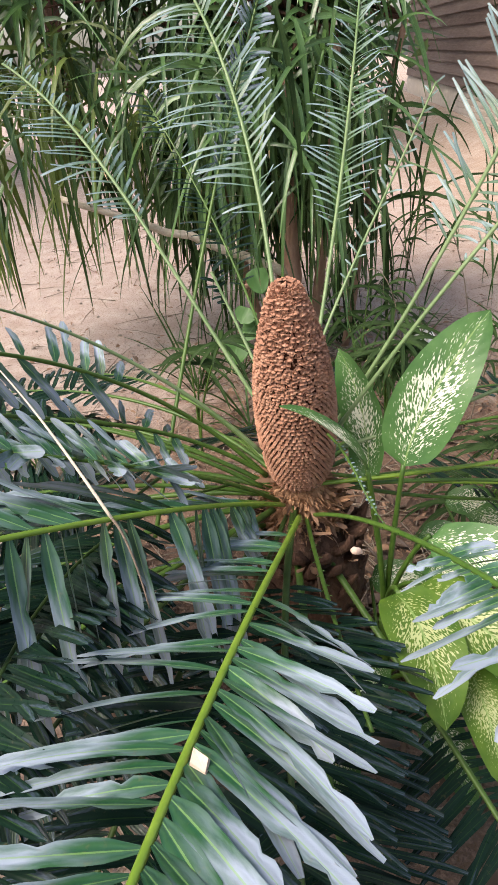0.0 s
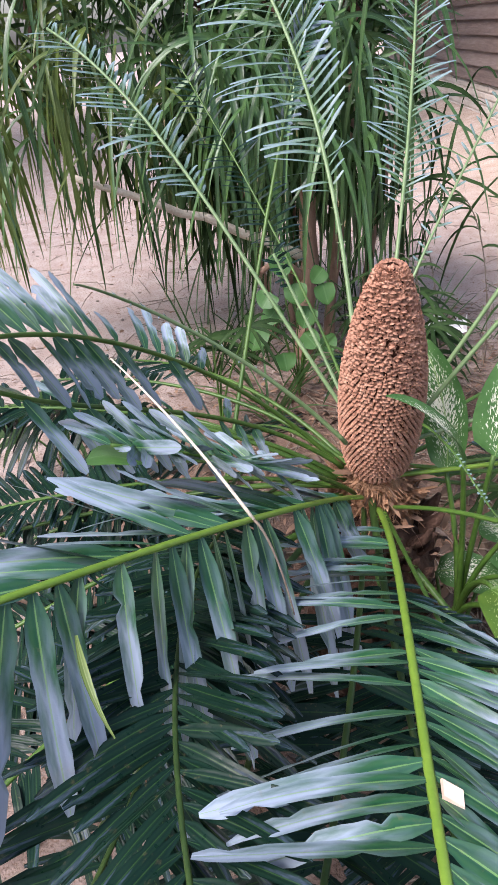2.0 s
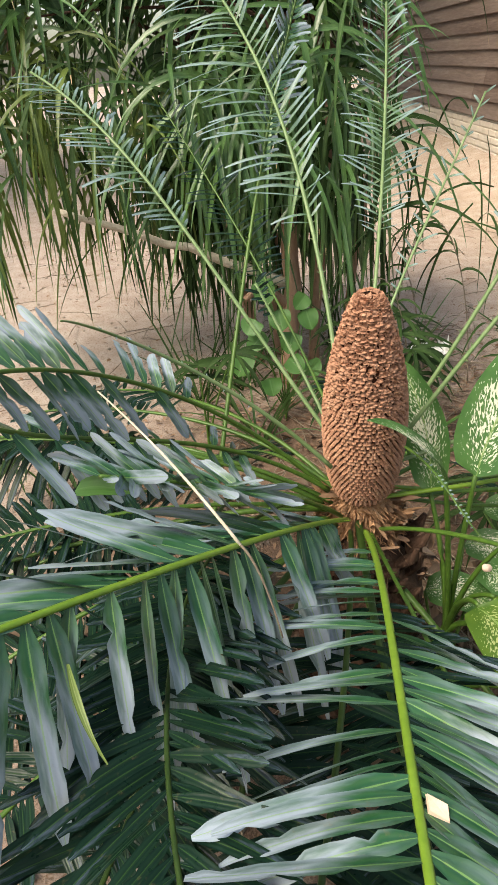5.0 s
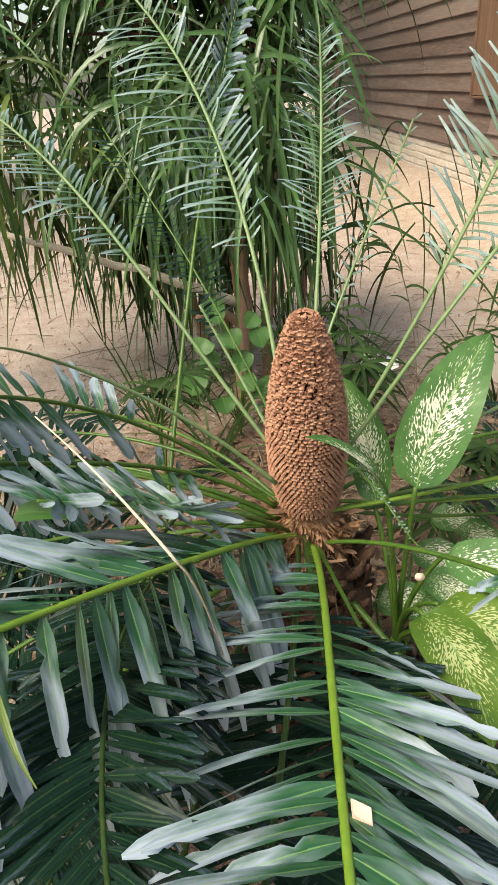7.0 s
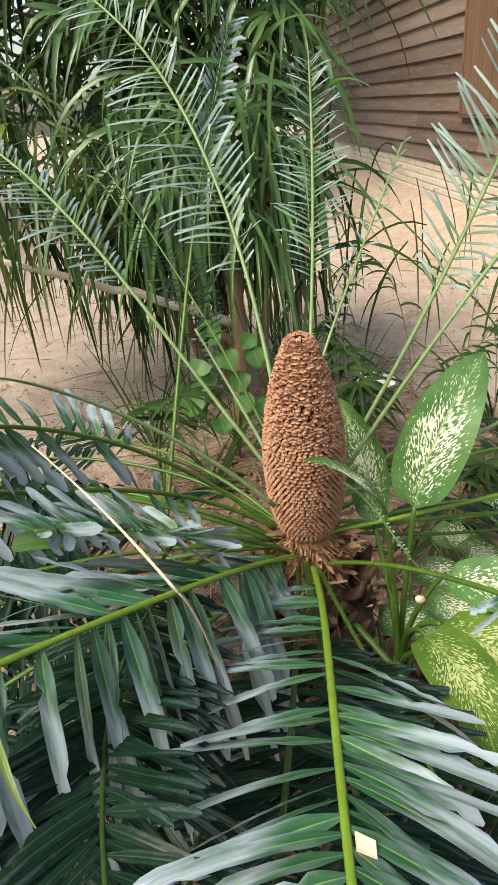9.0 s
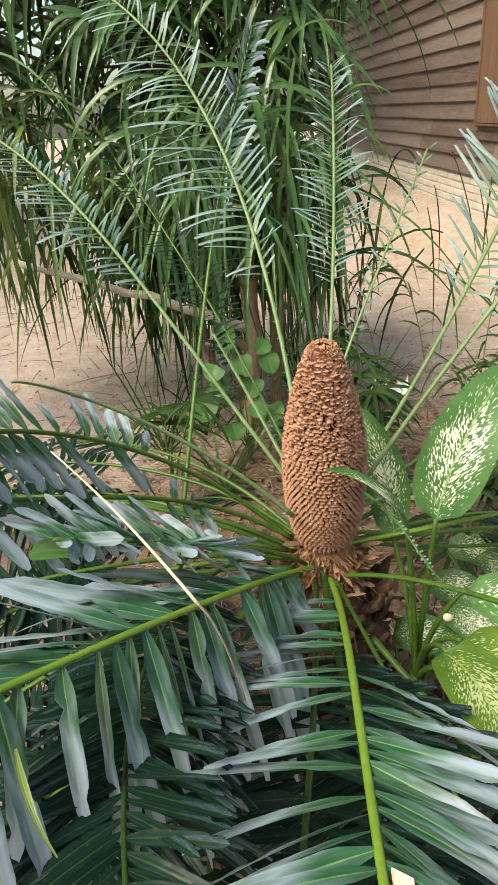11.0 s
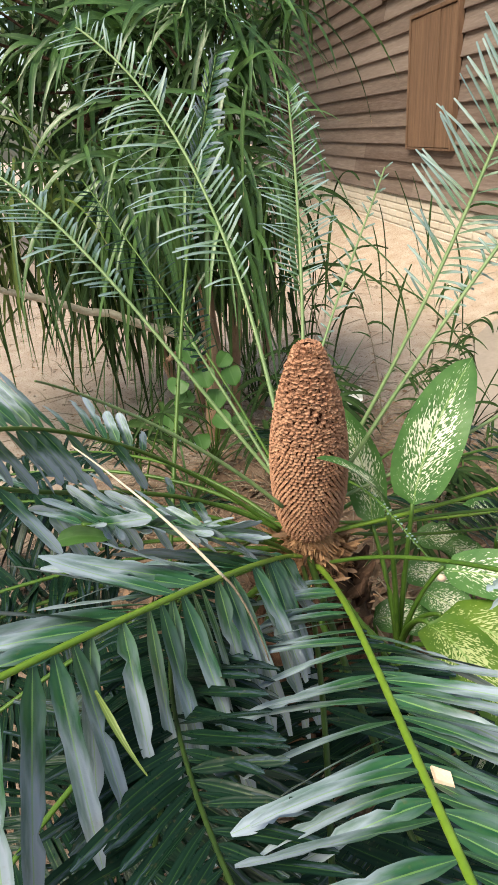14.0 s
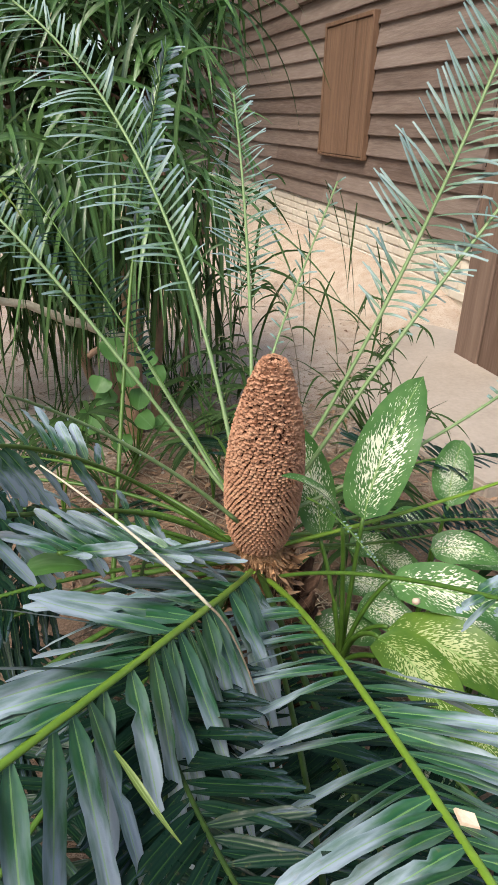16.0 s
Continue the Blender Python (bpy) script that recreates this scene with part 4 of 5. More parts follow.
frond(([(0.04, 0.02, 0.55), (0.22, 0.10, 0.60), (0.44, 0.18, 0.60), (0.70, 0.24, 0.54)]), UP, 0.11, 0.012, 18, start=0.62, mat=SHADED_LEAF, stalk=PETIOLE, rad=(0.005, 0.003), single=True, seed=43)
frond(([(0.04, 0.03, 0.55), (0.20, 0.18, 0.60), (0.38, 0.34, 0.58), (0.58, 0.50, 0.48)]), UP, 0.11, 0.012, 18, start=0.62, mat=SHADED_LEAF, stalk=PETIOLE, rad=(0.005, 0.003), single=True, seed=44)
frond(([(0.04, 0.0, 0.53), (0.24, 0.02, 0.54), (0.48, 0.05, 0.52), (0.74, 0.06, 0.44)]), UP, 0.11, 0.012, 18, start=0.62, mat=SHADED_LEAF, stalk=PETIOLE, rad=(0.005, 0.003), single=True, seed=45)
frond(([(0.0, 0.04, 0.55), (0.02, 0.20, 0.62), (0.04, 0.38, 0.60), (0.06, 0.58, 0.50)]), UP, 0.11, 0.012, 20, start=0.5, mat=SHADED_LEAF, stalk=PETIOLE, rad=(0.005, 0.003), single=True, seed=46)
frond(([(-0.06, -0.02, 0.55), (-0.28, 0.0, 0.68), (-0.50, 0.03, 0.71), (-0.78, 0.06, 0.66)]), UP, 0.14, 0.013, 30, start=0.42, vee=-0.2, droop=0.7, worn=0.6, mat=SHADED_LEAF, stalk=PETIOLE, rad=(0.005, 0.003), jitter=1.5, single=True, seed=47)
frond(([(-0.06, 0.01, 0.54), (-0.28, 0.10, 0.62), (-0.50, 0.20, 0.62), (-0.78, 0.30, 0.54)]), UP, 0.13, 0.012, 30, start=0.42, vee=-0.2, droop=0.7, worn=0.6, mat=SHADED_LEAF, stalk=PETIOLE, rad=(0.005, 0.003), jitter=1.5, single=True, seed=48)
frond(([(-0.06, -0.03, 0.52), (-0.30, -0.10, 0.60), (-0.54, -0.16, 0.60), (-0.82, -0.22, 0.52)]), UP, 0.14, 0.013, 30, start=0.42, vee=-0.2, droop=0.6, worn=0.6, mat=SHADED_LEAF, stalk=PETIOLE, rad=(0.005, 0.003), jitter=1.5, single=True, seed=49)

# ---- variegated plants ----
def broad_leaf(mid, normal, length_w, name="leaf", parent=None, fold=0.10, mat=VARIEGATED, seg=14, shape=0.42, wave=0.04):
    """An oval pointed blade along a curve; the two halves rise from the midrib and ripple a little."""
    c = bezier(mid, seg + 1)
    tang = np.gradient(c, axis=0)
    acc, verts, uvs, faces = Acc(), [], [], []
    ph = rng.uniform(0, 6)
    for i in range(seg + 1):
        s = i / seg
        w = length_w * (s ** shape) * ((1 - s) ** 0.62) * 1.95 if 0 < s < 1 else 0.0015
        w = min(w, length_w)
        t = unit(tang[i])
        sd = unit(np.cross(t, normal))
        up = np.cross(sd, t)
        for j in range(-3, 4):
            q = j / 3
            rip = wave * length_w * math.sin(9 * s + ph + (1 if q > 0 else 2.2)) * q * q
            verts.append(c[i] + sd * q * w * 0.5 + up * (fold * w * abs(q) + rip))
            uvs.append((s, 0.5 + 0.5 * q))
    for i in range(seg):
        for j in range(6):
            a = 7 * i + j
            faces.append((a, a + 1, a + 8, a + 7))
    acc.add(verts, faces, uvs)
    return part(name, acc, mat, parent)


def stem(pts, r0, r1, parent, name="stalk", mat=PETIOLE):
    acc = Acc()
    acc.tube(bezier(pts, 14), np.linspace(r0, r1, 14), 7)
    return part(name, acc, mat, parent)


rng.seed(31)
dief = empty("dieffenbachia", "leafy plant with broad green leaves speckled white", "houseplant")
broad_leaf([(0.182, -0.096, 0.640), (0.197, -0.075, 0.715), (0.250, -0.04, 0.80), (0.313, -0.015, 0.874)], (-0.25, -0.9, 0.40), 0.118, parent=dief)
broad_leaf([(0.132, -0.025, 0.56), (0.142, 0.01, 0.64), (0.118, 0.045, 0.72), (0.084, 0.074, 0.780)], (-0.6, -0.7, 0.3), 0.088, parent=dief)
broad_leaf([(0.118, -0.145, 0.665), (0.09, -0.165, 0.735), (0.04, -0.18, 0.785), (-0.014, -0.186, 0.806)], (0.5, -0.2, 0.8), 0.030, parent=dief, fold=0.30)
broad_leaf([(0.160, -0.237, 0.49), (0.185, -0.29, 0.51), (0.20, -0.37, 0.49), (0.205, -0.435, 0.43)], (0.15, -0.5, 0.85), 0.115, parent=dief, mat=VARIEGATED_YELLOW)
broad_leaf([(0.222, -0.149, 0.528), (0.29, -0.19, 0.545), (0.37, -0.23, 0.530), (0.45, -0.28, 0.475)], (0.05, -0.45, 0.9), 0.105, parent=dief)
broad_leaf([(0.20, -0.20, 0.47), (0.25, -0.27, 0.50), (0.31, -0.34, 0.49), (0.36, -0.41, 0.45)], (-0.1, -0.4, 0.9), 0.115, parent=dief, mat=VARIEGATED_YELLOW)
broad_leaf([(0.488, 0.08, 0.512), (0.51, 0.12, 0.55), (0.55, 0.17, 0.585), (0.585, 0.20, 0.61)], (-0.3, -0.8, 0.4), 0.100, parent=dief)
broad_leaf([(0.42, 0.02, 0.45), (0.45, 0.0, 0.47), (0.50, -0.02, 0.47), (0.55, -0.05, 0.44)], (0.0, -0.6, 0.8), 0.08, parent=dief)
broad_leaf([(0.26, -0.32, 0.42), (0.27, -0.37, 0.42), (0.28, -0.42, 0.40), (0.28, -0.47, 0.36)], (0.0, -0.6, 0.8), 0.075, parent=dief, mat=VARIEGATED_YELLOW)
for top in ((0.182, -0.094, 0.642), (0.132, -0.023, 0.562), (0.118, -0.143, 0.667), (0.162, -0.233, 0.492), (0.224, -0.147, 0.535), (0.202, -0.197, 0.472), (0.262, -0.318, 0.421)):
    stem([(0.165, -0.10, 0.26), (0.165, -0.10, 0.36), (0.5 * (0.165 + top[0]), 0.5 * (top[1] - 0.10), 0.5 * (0.42 + top[2])), top], 0.0065, 0.004, dief)
stem([(0.165, -0.10, -0.03), (0.16, -0.11, 0.10), (0.17, -0.10, 0.20), (0.165, -0.10, 0.30)], 0.013, 0.011, dief, "stem")
for x, y, z, a, ln in ((0.33, 0.10, 0.30, -0.6, 0.15), (0.43, 0.14, 0.31, -1.2, 0.16), (0.42, 0.24, 0.30, -0.2, 0.15), (0.37, -0.31, 0.29, -0.9, 0.15), (0.06, -0.40, 0.29, -1.6, 0.14), (0.54, 0.28, 0.33, 0.3, 0.16),
                       (0.30, -0.05, 0.34, -1.0, 0.15), (0.22, -0.02, 0.30, -0.3, 0.15), (0.46, -0.10, 0.33, -0.8, 0.16), (0.33, -0.20, 0.30, -1.4, 0.15), (0.24, -0.36, 0.26, -1.2, 0.14), (0.12, -0.24, 0.26, -1.9, 0.14), (0.62, 0.08, 0.34, -0.3, 0.15), (0.46, -0.28, 0.30, -0.7, 0.16)):
    d = np.array((math.cos(a), math.sin(a), 0.0)) * ln
    c = np.array((x, y, z)) - d * 0.5
    broad_leaf([c, c + d * 0.3 + (0, 0, 0.02), c + d * 0.7 + (0, 0, 0.015), c + d + (0, 0, -0.03)], (rng.normal(0, 0.2), -0.4, 0.9), ln * 0.55, parent=dief)
    root = np.array((0.165, -0.10, 0.05)) if x < 0.38 else np.array((0.44, 0.06, 0.02))
    stem([tuple(root), tuple(root + (0, 0, 0.12)), tuple(0.5 * (root + c) + (0, 0, 0.06)), tuple(c)], 0.006, 0.003, dief)
for top in ((0.488, 0.082, 0.513), (0.422, 0.022, 0.451)):
    stem([(0.44, 0.06, -0.03), (0.44, 0.06, 0.2), (0.45, 0.06, 0.36), top], 0.008, 0.004, dief)

# ---- strap-leaved shrub behind ----
def strap(acc, s0, v, ln, w, drop, face, n=9):
    """A long arching strap leaf that bends down under its own weight."""
    mids, sides, ups, widths = [], [], [], []
    p, t = np.array(s0, float), unit(v)
    for i in range(n + 1):
        mids.append(p.copy())
        sd = unit(np.cross(t, face))
        sides.append(sd)
        ups.append(np.cross(sd, t))
        s = i / n
        widths.append(w * (min(1, 0.5 + 2.5 * s)) * (1 - s ** 3) * rng.uniform(0.92, 1.08) + 0.001)
        t = unit(t + np.array((0, 0, -drop * 0.30)))
        p = p + t * ln / n
    acc.ribbon(mids, sides, ups, widths, 0.15)


def build_shrub():
    sh = empty("shrub", "tall shrub with many long drooping strap leaves", "shrub")
    rng.seed(21)
    tops = []
    for x, y, dx, dy, h, r in ((-0.03, 1.66, 0.03, 0.02, 1.15, 0.042), (0.07, 1.74, 0.10, 0.05, 1.25, 0.026), (-0.16, 1.9, -0.25, 0.1, 1.3, 0.024),
                               (0.22, 1.95, 0.22, 0.05, 1.3, 0.02), (-0.06, 2.0, -0.08, 0.15, 1.5, 0.026)):
        acc = Acc()
        pts = bezier([(x, y, -0.05), (x + 0.3 * dx, y, h * 0.35), (x + 0.6 * dx, y + 0.5 * dy, h * 0.7), (x + dx, y + dy, h)], 12)
        pts = pts + rng.normal(0, 0.006, pts.shape)
        acc.tube(pts, np.linspace(r, r * 0.6, 12), 9)
        part("trunk", acc, STEM_BARK, sh)
        tops.append(pts[-1])
    low = Acc()
    low.tube(bezier([(-0.03, 1.66, 0.44), (-0.2, 1.64, 0.52), (-0.5, 1.6, 0.66), (-0.9, 1.55, 0.80)], 12) + rng.normal(0, 0.004, (12, 3)), np.linspace(0.022, 0.012, 12), 8)
    part("limb", low, GREY_STICK, sh, "pale bare limb")
    low = Acc()
    low.tube(bezier([(-0.03, 1.66, 0.34), (-0.10, 1.62, 0.44), (-0.16, 1.58, 0.46), (-0.21, 1.55, 0.42)], 8), np.linspace(0.02, 0.012, 8), 7)
    part("limb", low, STEM_BARK, sh)
    tufts = []
    for k in range(116):
        if k < 80:
            e = np.array((rng.uniform(-1.7, 0.50), rng.uniform(1.6, 2.6), rng.uniform(1.2, 2.3)))
        else:
            e = np.array((rng.uniform(-0.55, 0.34), rng.uniform(1.8, 2.6), rng.uniform(0.55, 1.35)))
        o = np.array(tops[rng.randint(0, 5)])
        o = o - (0, 0, max(0.0, o[2] - e[2]) * 0.8)
        m1, m2 = o + (e - o) * 0.3 + (0, 0, 0.10), o + (e - o) * 0.75 + (0, 0, 0.10)
        if k % 5 == 0:
            acc = Acc()
            acc.tube(bezier([o, m1, m2, e], 9), np.linspace(0.009, 0.003, 9), 5)
            part("limb", acc, BARK, sh)
        tufts.append((e, unit(e - m2), k))
    for e, d, k in tufts:
        acc = Acc()
        for q in range(22):
            a = rng.uniform(0, 2 * math.pi)
            out = np.array((math.cos(a), math.sin(a), rng.uniform(-0.5, 0.9)))
            long = q % 5 == 0
            strap(acc, e - d * rng.uniform(0, 0.30), out + d * 0.4, rng.uniform(0.35, 0.65) if long else rng.uniform(0.16, 0.40), rng.uniform(0.012, 0.030), rng.uniform(0.15, 1.1),
                  (math.cos(a) + 0.2, math.sin(a) - 0.6, 0.5))
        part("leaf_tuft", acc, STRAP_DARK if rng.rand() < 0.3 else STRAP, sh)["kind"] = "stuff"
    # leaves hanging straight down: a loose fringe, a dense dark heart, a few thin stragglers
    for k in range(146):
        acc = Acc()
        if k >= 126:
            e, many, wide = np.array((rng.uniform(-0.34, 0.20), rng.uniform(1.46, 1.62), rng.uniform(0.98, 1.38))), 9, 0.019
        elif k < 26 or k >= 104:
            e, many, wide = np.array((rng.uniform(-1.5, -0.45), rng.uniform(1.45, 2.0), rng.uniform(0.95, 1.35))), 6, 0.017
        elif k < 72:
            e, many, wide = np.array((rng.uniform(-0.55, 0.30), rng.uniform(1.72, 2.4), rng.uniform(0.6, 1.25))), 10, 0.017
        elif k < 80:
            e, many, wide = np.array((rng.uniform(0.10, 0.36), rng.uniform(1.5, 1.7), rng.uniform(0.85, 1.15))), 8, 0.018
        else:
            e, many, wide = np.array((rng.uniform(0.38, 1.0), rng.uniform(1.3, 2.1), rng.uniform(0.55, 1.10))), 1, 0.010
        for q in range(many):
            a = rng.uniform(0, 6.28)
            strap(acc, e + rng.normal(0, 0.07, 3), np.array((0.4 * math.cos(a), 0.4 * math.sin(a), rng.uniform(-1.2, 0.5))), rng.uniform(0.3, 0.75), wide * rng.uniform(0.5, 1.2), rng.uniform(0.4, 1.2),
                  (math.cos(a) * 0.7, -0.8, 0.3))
        # fringe in backlit yellow, heart mixed with darker leaves: light put into colour
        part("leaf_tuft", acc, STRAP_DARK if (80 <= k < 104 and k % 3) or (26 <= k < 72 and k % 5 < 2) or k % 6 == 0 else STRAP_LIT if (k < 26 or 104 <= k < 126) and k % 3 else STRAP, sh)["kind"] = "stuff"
    for k in range(26):
        c = np.array((rng.uniform(-1.5, 0.1), rng.uniform(2.0, 2.5), rng.uniform(0.9, 1.9)))
        a = rng.uniform(0, 6.28)
        dvec = np.array((math.cos(a) * 0.6, -0.4, -0.6))
        broad_leaf([c, c + dvec * 0.09, c + dvec * 0.19 + (0, 0, -0.02), c + dvec * 0.28 + (0, 0, -0.07)], (0.2, -0.8, 0.6), rng.uniform(0.06, 0.10), "broad_leaf", sh, mat=BROAD, seg=8)
    return sh


build_shrub()


# ---- distance: trees beyond the shrub, with unseen ones added round the yard ----
def far_tree(x, y, h, seed):
    r = np.random.RandomState(seed)
    t = empty("tree", "distant leafy green tree in a ring partly added to block sky light", "tree", "trees closing the yard")
    acc = Acc()
    pts = bezier([(x, y, -0.1), (x + 0.1, y, h * 0.25), (x - 0.1, y + 0.1, h * 0.45), (x, y, h * 0.7)], 8)
    acc.tube(pts, np.linspace(0.14, 0.04, 8), 8)
    for k in range(7):
        a = r.uniform(0, 6.28)
        o = pts[3 + k % 4]
        e = o + np.array((math.cos(a) * h * 0.28, math.sin(a) * h * 0.28, h * r.uniform(0.1, 0.3)))
        acc.tube([o, (o + e) / 2 + (0, 0, 0.1), e], [0.04, 0.025, 0.01], 6)
    part("trunk", acc, BARK, t)
    crown = Acc()
    for k in range(130):
        c = np.array((x, y, h * 0.60)) + r.normal(0, 1, 3) * (h * 0.22, h * 0.22, h * 0.2)
        for q in range(26):
            p = c + r.normal(0, 0.3, 3)
            d = unit(r.normal(0, 1, 3) + (0, 0, -0.5))
            ln = r.uniform(0.16, 0.32)
            sd = unit(np.cross(d, r.normal(0, 1, 3)))
            up = np.cross(sd, d)
            crown.ribbon([p, p + d * ln * 0.5, p + d * ln], [sd] * 3, [up] * 3, [0.01, 0.12, 0.004], 0.15)
    part("crown", crown, FAR_LEAF, t)["kind"] = "stuff"


# the last six stand out of view, added to hold back sky light
for k, (x, y, h) in enumerate(((-5.5, 8.0, 9.0), (-3.2, 9.0, 10.0), (-1.0, 9.5, 9.0), (-0.6, 14.0, 10.0), (-8, 6, 9.0), (0.6, 19, 9.0), (-8.5, 1.5, 8.0), (-8.5, -7.0, 4.5), (-3.0, -10.5, 4.5), (2.5, -10.5, 4.0), (8.0, -7.0, 4.5), (7.5, 0.0, 8.0))):
    far_tree(x, y, h, 40 + k)

# ---- small plants and litter ----
def build_seedling():
    sd = empty("seedling", "small seedling with rounded bright green leaves", "plant")
    rng.seed(51)
    root = np.array((-0.07, 1.32, -0.02))
    for x, y, z, w in ((-0.135, 1.3, 0.53, 0.085), (-0.187, 1.28, 0.405, 0.09), (-0.081, 1.3, 0.42, 0.09), (0.024, 1.32, 0.41, 0.08), (-0.232, 1.26, 0.272, 0.10), (0.035, 1.3, 0.22, 0.08),
                       (-0.126, 1.26, 0.17, 0.09), (-0.045, 1.3, 0.33, 0.085), (-0.032, 1.27, 0.25, 0.08), (-0.17, 1.3, 0.34, 0.08), (0.0, 1.34, 0.47, 0.07)):
        c = np.array((x, y, z))
        a = rng.uniform(-0.8, 0.8)
        d = np.array((math.sin(a), -0.35, -0.75 + rng.uniform(-0.2, 0.3))) * w
        broad_leaf([c - d * 0.5, c - d * 0.2, c + d * 0.25, c + d * 0.6], (rng.uniform(-0.3, 0.3), -0.85, 0.5), w * 0.95, "leaf", sd, mat=ROUND_LEAF, seg=8, shape=0.35)
        stem([root, root + (0, 0, 0.12), 0.5 * (root + c) + (0, 0, 0.03), c - d * 0.48], 0.004, 0.0018, sd)


build_seedling()


def palmlet(x, y, h, fans, seed):
    """A young fan palm: thin stem, folded dark segments spread from one point."""
    pl = empty("palm_seedling", "young palm with thin dark fingered leaves", "palm", "young palms by the shrub")
    rng.seed(seed)
    for k in range(fans):
        a0 = rng.uniform(0, 6.28)
        lean = rng.uniform(0.02, 0.14)
        hub = np.array((x + lean * math.cos(a0), y + lean * math.sin(a0), h * rng.uniform(0.6, 1.05)))
        stem([(x, y, -0.03), (x, y, h * 0.3), (0.5 * (x + hub[0]), 0.5 * (y + hub[1]), h * 0.6), tuple(hub)], 0.0045, 0.0025, pl)
        acc = Acc()
        for q in range(11):
            a = a0 + (q - 5) * 0.42
            v = np.array((math.cos(a), math.sin(a), rng.uniform(0.1, 0.6)))
            strap(acc, hub, v, rng.uniform(0.12, 0.24), rng.uniform(0.010, 0.019), rng.uniform(0.6, 1.2), (0.1, -0.5, 0.85), 5)
        part("fan", acc, STRAP_DARK, pl)


for k, (x, y, h, n) in enumerate(((-0.36, 1.02, 0.50, 3), (0.32, 1.15, 0.38, 5), (0.18, 1.05, 0.34, 4), (0.70, 0.72, 0.30, 4),
                                (0.55, -0.05, 0.3, 3), (-0.85, 0.75, 0.3, 4), (0.24, 1.38, 0.42, 4), (0.52, 0.55, 0.26, 4))):
    palmlet(x, y, h, n, 70 + k)


def sprig(x, y, h, seed):
    """A thin leaning stem with narrow dark leaves hanging from both sides."""
    rng.seed(seed)
    sp = empty("bamboo_sprig", "thin arching sprig with narrow drooping dark leaves", "plant", "sprigs by the slab")
    a, lean = rng.uniform(0, 6.28), rng.uniform(0.12, 0.35)
    out = np.array((math.cos(a), math.sin(a), 0.0)) * lean
    pts = [np.array((x, y, -0.03)), np.array((x, y, h * 0.5)) + out * 0.1, np.array((x, y, h * 0.95)) + out * 0.5, np.array((x, y, h * 0.88)) + out]
    c = bezier(pts, 16)
    stem([tuple(p) for p in pts], 0.0030, 0.0012, sp, "stem", TWIG)
    for i in range(5, 16):
        if rng.rand() < 0.2:
            continue
        b = rng.uniform(0, 6.28)
        acc = Acc()
        strap(acc, c[i], unit((math.cos(b), math.sin(b), 0.3)) + unit(c[i] - c[i - 1]) * 0.6, rng.uniform(0.09, 0.19), rng.uniform(0.006, 0.012), rng.uniform(0.5, 1.3), (0.2 * math.cos(b), -0.7, 0.6), 6)
        part("leaf", acc, STRAP_DARK, sp)


for k, (x, y, h) in enumerate(((0.42, 1.30, 0.62), (0.60, 1.05, 0.55), (0.78, 1.30, 0.66), (0.72, 1.55, 0.80), (0.90, 1.15, 0.50), (0.95, 1.60, 0.72), (0.55, 1.65, 0.78), (0.86, 0.95, 0.44), (0.38, 1.60, 0.70), (1.02, 1.30, 0.58), (0.70, 0.85, 0.46))):
    sprig(x, y, h, 330 + k)


def grass_clump(x, y, h, seed):
    """Thin dark blades rising from one root and bending over at the tips."""
    rng.seed(seed)
    acc = Acc()
    for k in range(15):
        a, up = rng.uniform(0, 6.28), rng.uniform(1.2, 3.5)
        strap(acc, (x + rng.normal(0, 0.02), y + rng.normal(0, 0.02), -0.03), (math.cos(a), math.sin(a), up), h * rng.uniform(0.6, 1.2), rng.uniform(0.004, 0.010), rng.uniform(0.1, 0.55), (0.3 * math.cos(a), -0.8, 0.3), 8)
    tagged(part("grass_clump", acc, STRAP_DARK if seed % 3 else STRAP), "clump of thin dark green grass blades in the litter", "grass", "grass clumps by the shrub", "stuff")


for k in range(3):
    rng.seed(200 + k)
    gx, gy, gh = rng.uniform(0.12, 1.05), rng.uniform(1.05, 2.3), rng.uniform(0.3, 0.62)
    if gy > 1.8 or abs(gx - 0.48 - (gy - 1.15) * 0.29) > 0.14:
        grass_clump(gx, gy, gh, 220 + k)
for k in range(3):
    rng.seed(240 + k)
    grass_clump(rng.uniform(-0.6, 0.0), rng.uniform(1.1, 2.0), rng.uniform(0.3, 0.5), 250 + k)


def ground_z(x, y):
    return 0.03 * noise.noise(Vector((x * 0.9, y * 0.9, 0))) + 0.012 * noise.noise(Vector((x * 5, y * 5, 3))) - 0.02


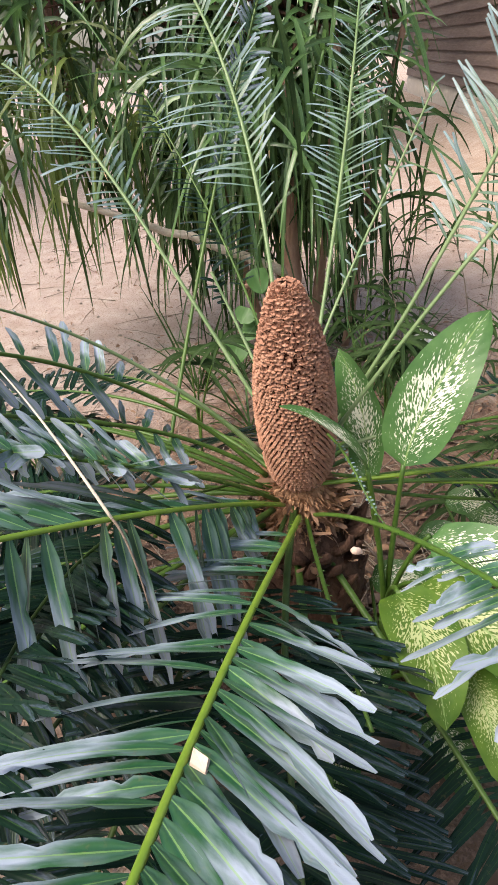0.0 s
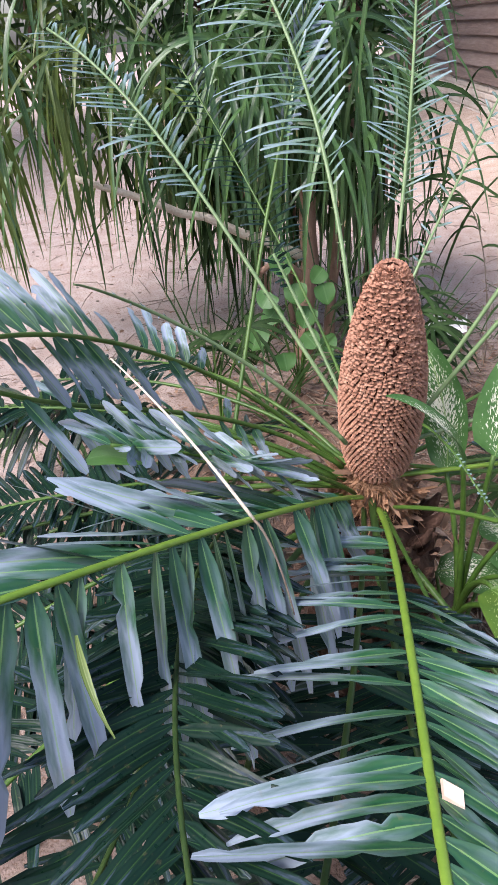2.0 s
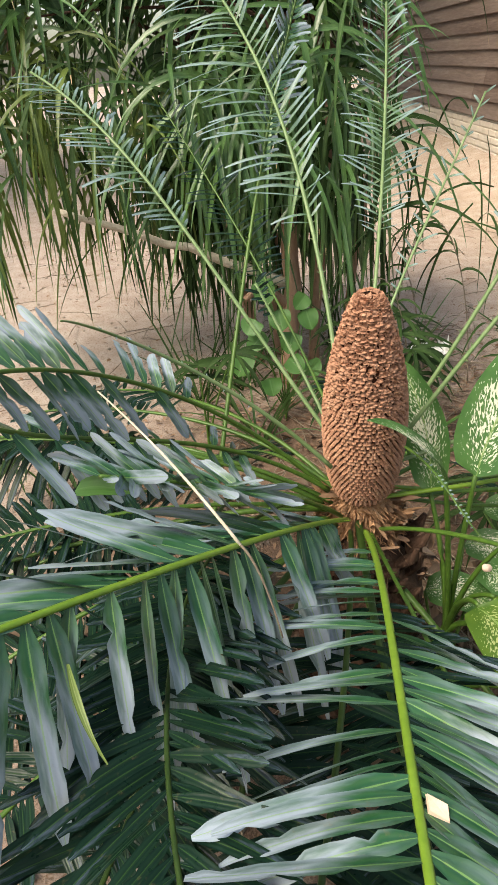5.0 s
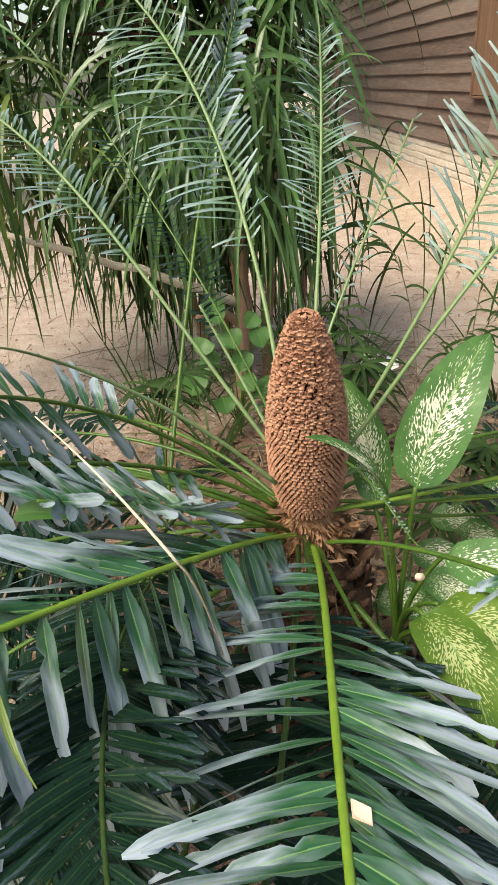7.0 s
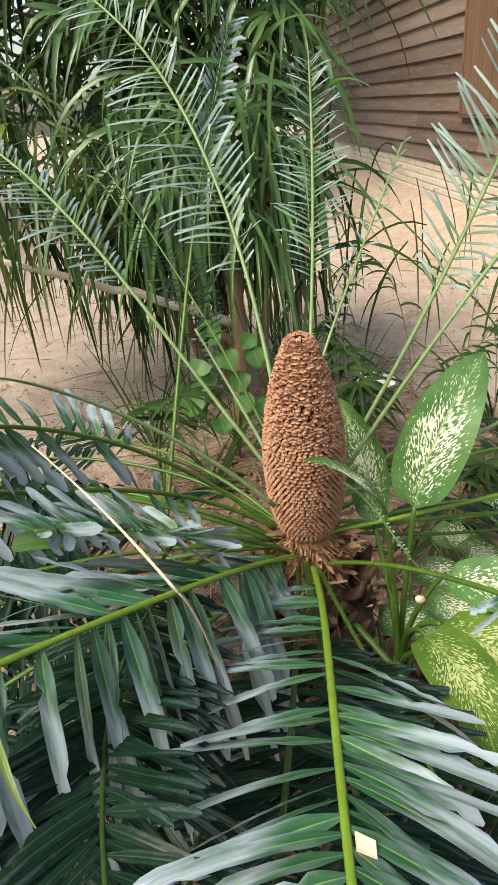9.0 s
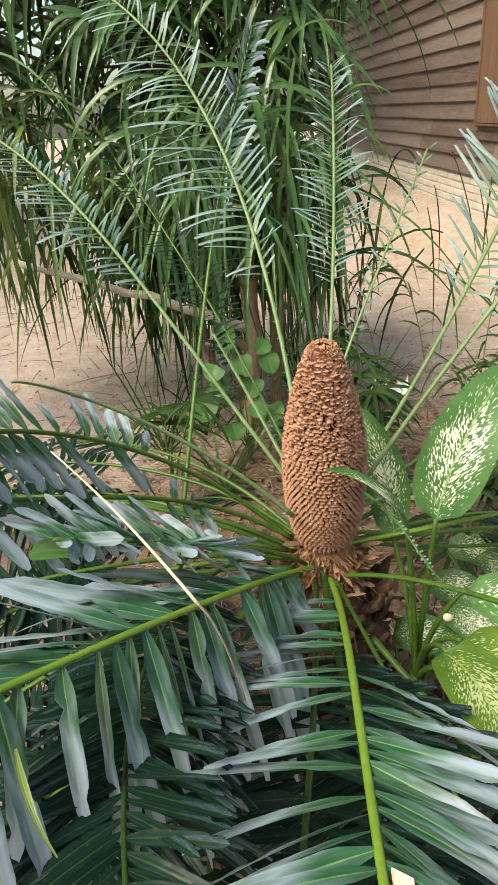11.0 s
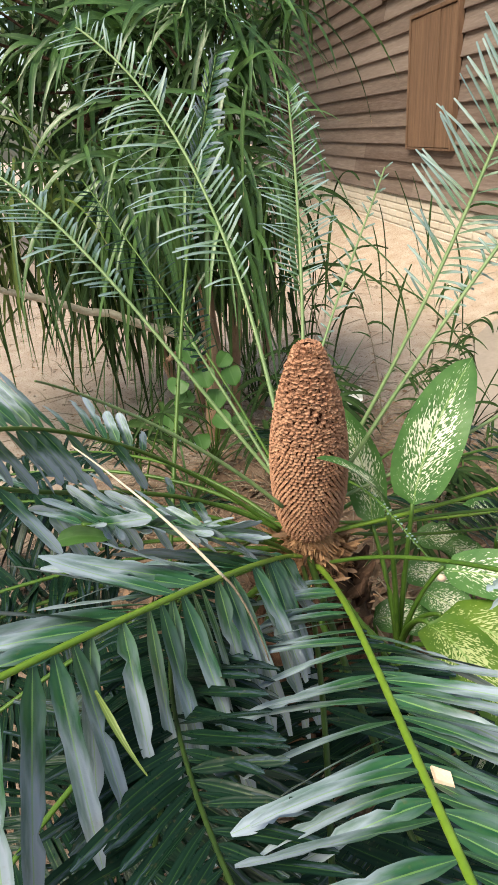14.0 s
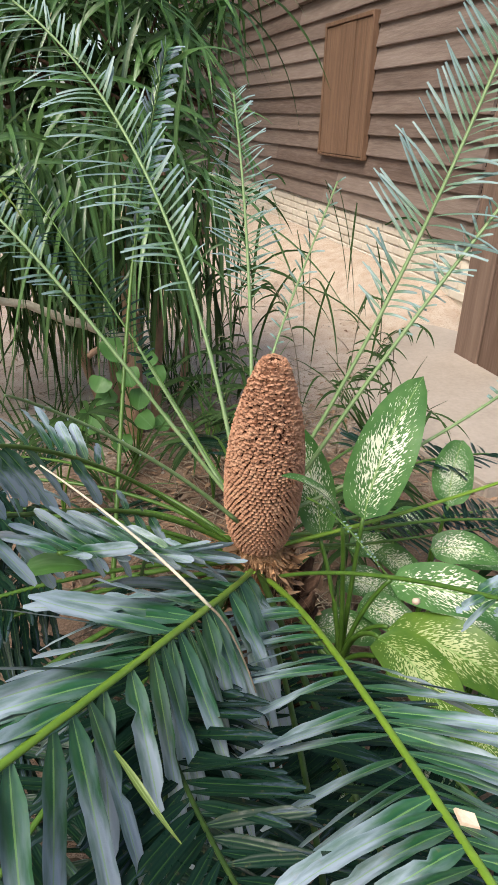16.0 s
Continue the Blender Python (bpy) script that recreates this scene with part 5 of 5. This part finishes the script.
def build_litter():
    acc, shaded_litter, twigs, stones = Acc(), Acc(), Acc(), Acc()
    rng.seed(91)
    for k in range(5200):
        if k < 1700:
            a, r = rng.uniform(0, 6.28), abs(rng.normal(0, 0.7))
            x, y = 0.1 + r * math.cos(a), 0.2 + r * math.sin(a) * 1.1
        elif k < 2700:
            x, y = rng.uniform(-2.2, 1.9), rng.uniform(0.8, 4.5)
        else:
            x, y = rng.normal(0.35, 0.55), rng.normal(1.4, 0.5)
        z = ground_z(x, y) + rng.uniform(0.002, 0.02)
        a, ln = rng.uniform(0, 6.28), rng.uniform(0.02, 0.075) * (1 if k < 1700 else 0.5)
        d = unit((math.cos(a), math.sin(a), rng.normal(0, 0.25)))
        up = unit((rng.normal(0, 0.4), rng.normal(0, 0.4), 1))
        sd = unit(np.cross(d, up))
        w = ln * rng.uniform(0.2, 0.5)
        p = np.array((x, y, z))
        (shaded_litter if k < 1500 else acc).ribbon([p, p + d * ln * 0.33 + up * ln * 0.06, p + d * ln * 0.66 + up * ln * 0.08, p + d * ln], [sd] * 4, [up] * 4, [w * 0.2, w, w * 0.85, w * 0.1], 0.2)
        if k % 4 == 0:
            a2, l2 = rng.uniform(0, 6.28), rng.uniform(0.05, 0.3)
            e = np.array((math.cos(a2), math.sin(a2), rng.uniform(-0.02, 0.08))) * l2
            twigs.tube([p, p + e * 0.5 + (0, 0, 0.006), p + e], [0.0022, 0.002, 0.0012], 5)
    for k in range(800):
        x, y = rng.uniform(-2.2, 1.9), rng.uniform(0.7, 5.0)
        r = abs(rng.normal(0, 0.004)) + 0.002
        c = np.array((x, y, ground_z(x, y) + r * 0.3))
        stones.tube([c - (0, 0, r * 0.6), c, c + (0, 0, r * 0.55)], [r * 0.7, r, r * 0.5], 6)
    tagged(part("leaf_mulch", shaded_litter, DRY_DARK), "dark brown leaves heaped under the plants, shade painted into their colour", "leaf litter", kind="stuff")
    tagged(part("leaf_litter", acc, DRY), "dry brown leaves scattered over the soil", "leaf litter", kind="stuff")
    tagged(part("twig_litter", twigs, TWIG), "thin dry twigs scattered over the soil", "twigs", kind="stuff")
    tagged(part("pebble_scatter", stones, CONCRETE), "small pale pebbles scattered on the sand", "pebbles", kind="stuff")


build_litter()


def build_scrap():
    acc, n = Acc(), 7
    rng.seed(17)
    verts = [(0.60 + 0.16 * (i / (n - 1) - 0.5) + rng.normal(0, 0.008), 1.75 + 0.12 * (j / (n - 1) - 0.5) + rng.normal(0, 0.008), 0.045 + abs(rng.normal(0, 0.035))) for j in range(n) for i in range(n)]
    acc.add(verts, [(j * n + i, j * n + i + 1, j * n + i + n + 1, j * n + i + n) for j in range(n - 1) for i in range(n - 1)])
    tagged(part("paper_scrap", acc, PAPER, smooth=False), "crumpled white paper scrap lying on the soil", "litter")


build_scrap()

stalk_acc = Acc()
stalk_acc.tube(bezier([(-0.345, -0.305, 0.930), (-0.284, -0.362, 0.900), (-0.240, -0.412, 0.876), (-0.187, -0.460, 0.822)], 18), np.linspace(0.0010, 0.0021, 18), 6)
stalk = tagged(part("dry_stalk", stalk_acc, STRAW), "dry straw-coloured stalk fallen across the fronds", "dry stalk")
end_acc = Acc()
end_acc.tube(bezier([(-0.187, -0.460, 0.822), (-0.172, -0.470, 0.812), (-0.158, -0.490, 0.775), (-0.149, -0.508, 0.738)], 10), np.linspace(0.0017, 0.0008, 10), 5)
part("broken_end", end_acc, TWIG, stalk, "thin brown broken end")

chip = Acc()
chip.add([(0, 0, 0), (0.020, -0.004, 0.001), (0.024, -0.020, 0.0), (0.004, -0.016, 0.001), (0.001, -0.001, 0.005), (0.019, -0.005, 0.006), (0.022, -0.018, 0.005), (0.005, -0.015, 0.006)],
         [(3, 2, 1, 0), (4, 5, 6, 7), (0, 1, 5, 4), (1, 2, 6, 5), (2, 3, 7, 6), (3, 0, 4, 7)])
chip_ob = part("wood_chip", chip, CHIP, smooth=False)
chip_ob.matrix_world = pose(-0.0625, -0.7245, 0.8215, 6, 4, -20) @ Matrix.Scale(0.75, 4)
tagged(chip_ob, "pale chip of wood resting on a frond", "wood chip")

fallen = broad_leaf([(-0.372, -0.375, 0.842), (-0.357, -0.38, 0.852), (-0.332, -0.385, 0.854), (-0.307, -0.39, 0.845)], (0, -0.4, 0.9), 0.027, "fallen_leaf", None, mat=ROUND_LEAF, seg=8)
tagged(fallen, "fresh green leaf caught among the fronds", "leaf")

bud = Acc()
bud.tube([(0.082, -0.436, 0.752), (0.078, -0.440, 0.757), (0.073, -0.444, 0.761), (0.070, -0.446, 0.763)], [0.002, 0.0042, 0.0046, 0.002], 8)
part("bud", bud, CHIP, cycad, "small whitish dried bud")


yellow = Acc()
ycurve = bezier([(-0.303, -0.661, 0.888), (-0.295, -0.680, 0.889), (-0.284, -0.708, 0.884), (-0.268, -0.721, 0.862)], 10)
yt = np.gradient(ycurve, axis=0)
ysides = [unit(np.cross(unit(q), (0.35, -0.6, 0.7))) for q in yt]
yellow.ribbon(list(ycurve), ysides, [np.cross(a, unit(q)) for a, q in zip(ysides, yt)], [0.002, 0.003, 0.004, 0.005, 0.0055, 0.005, 0.004, 0.003, 0.002, 0.001], 0.3)
part("leaflet", yellow, YELLOW_LEAF, cycad, "yellowing curled leaflet")
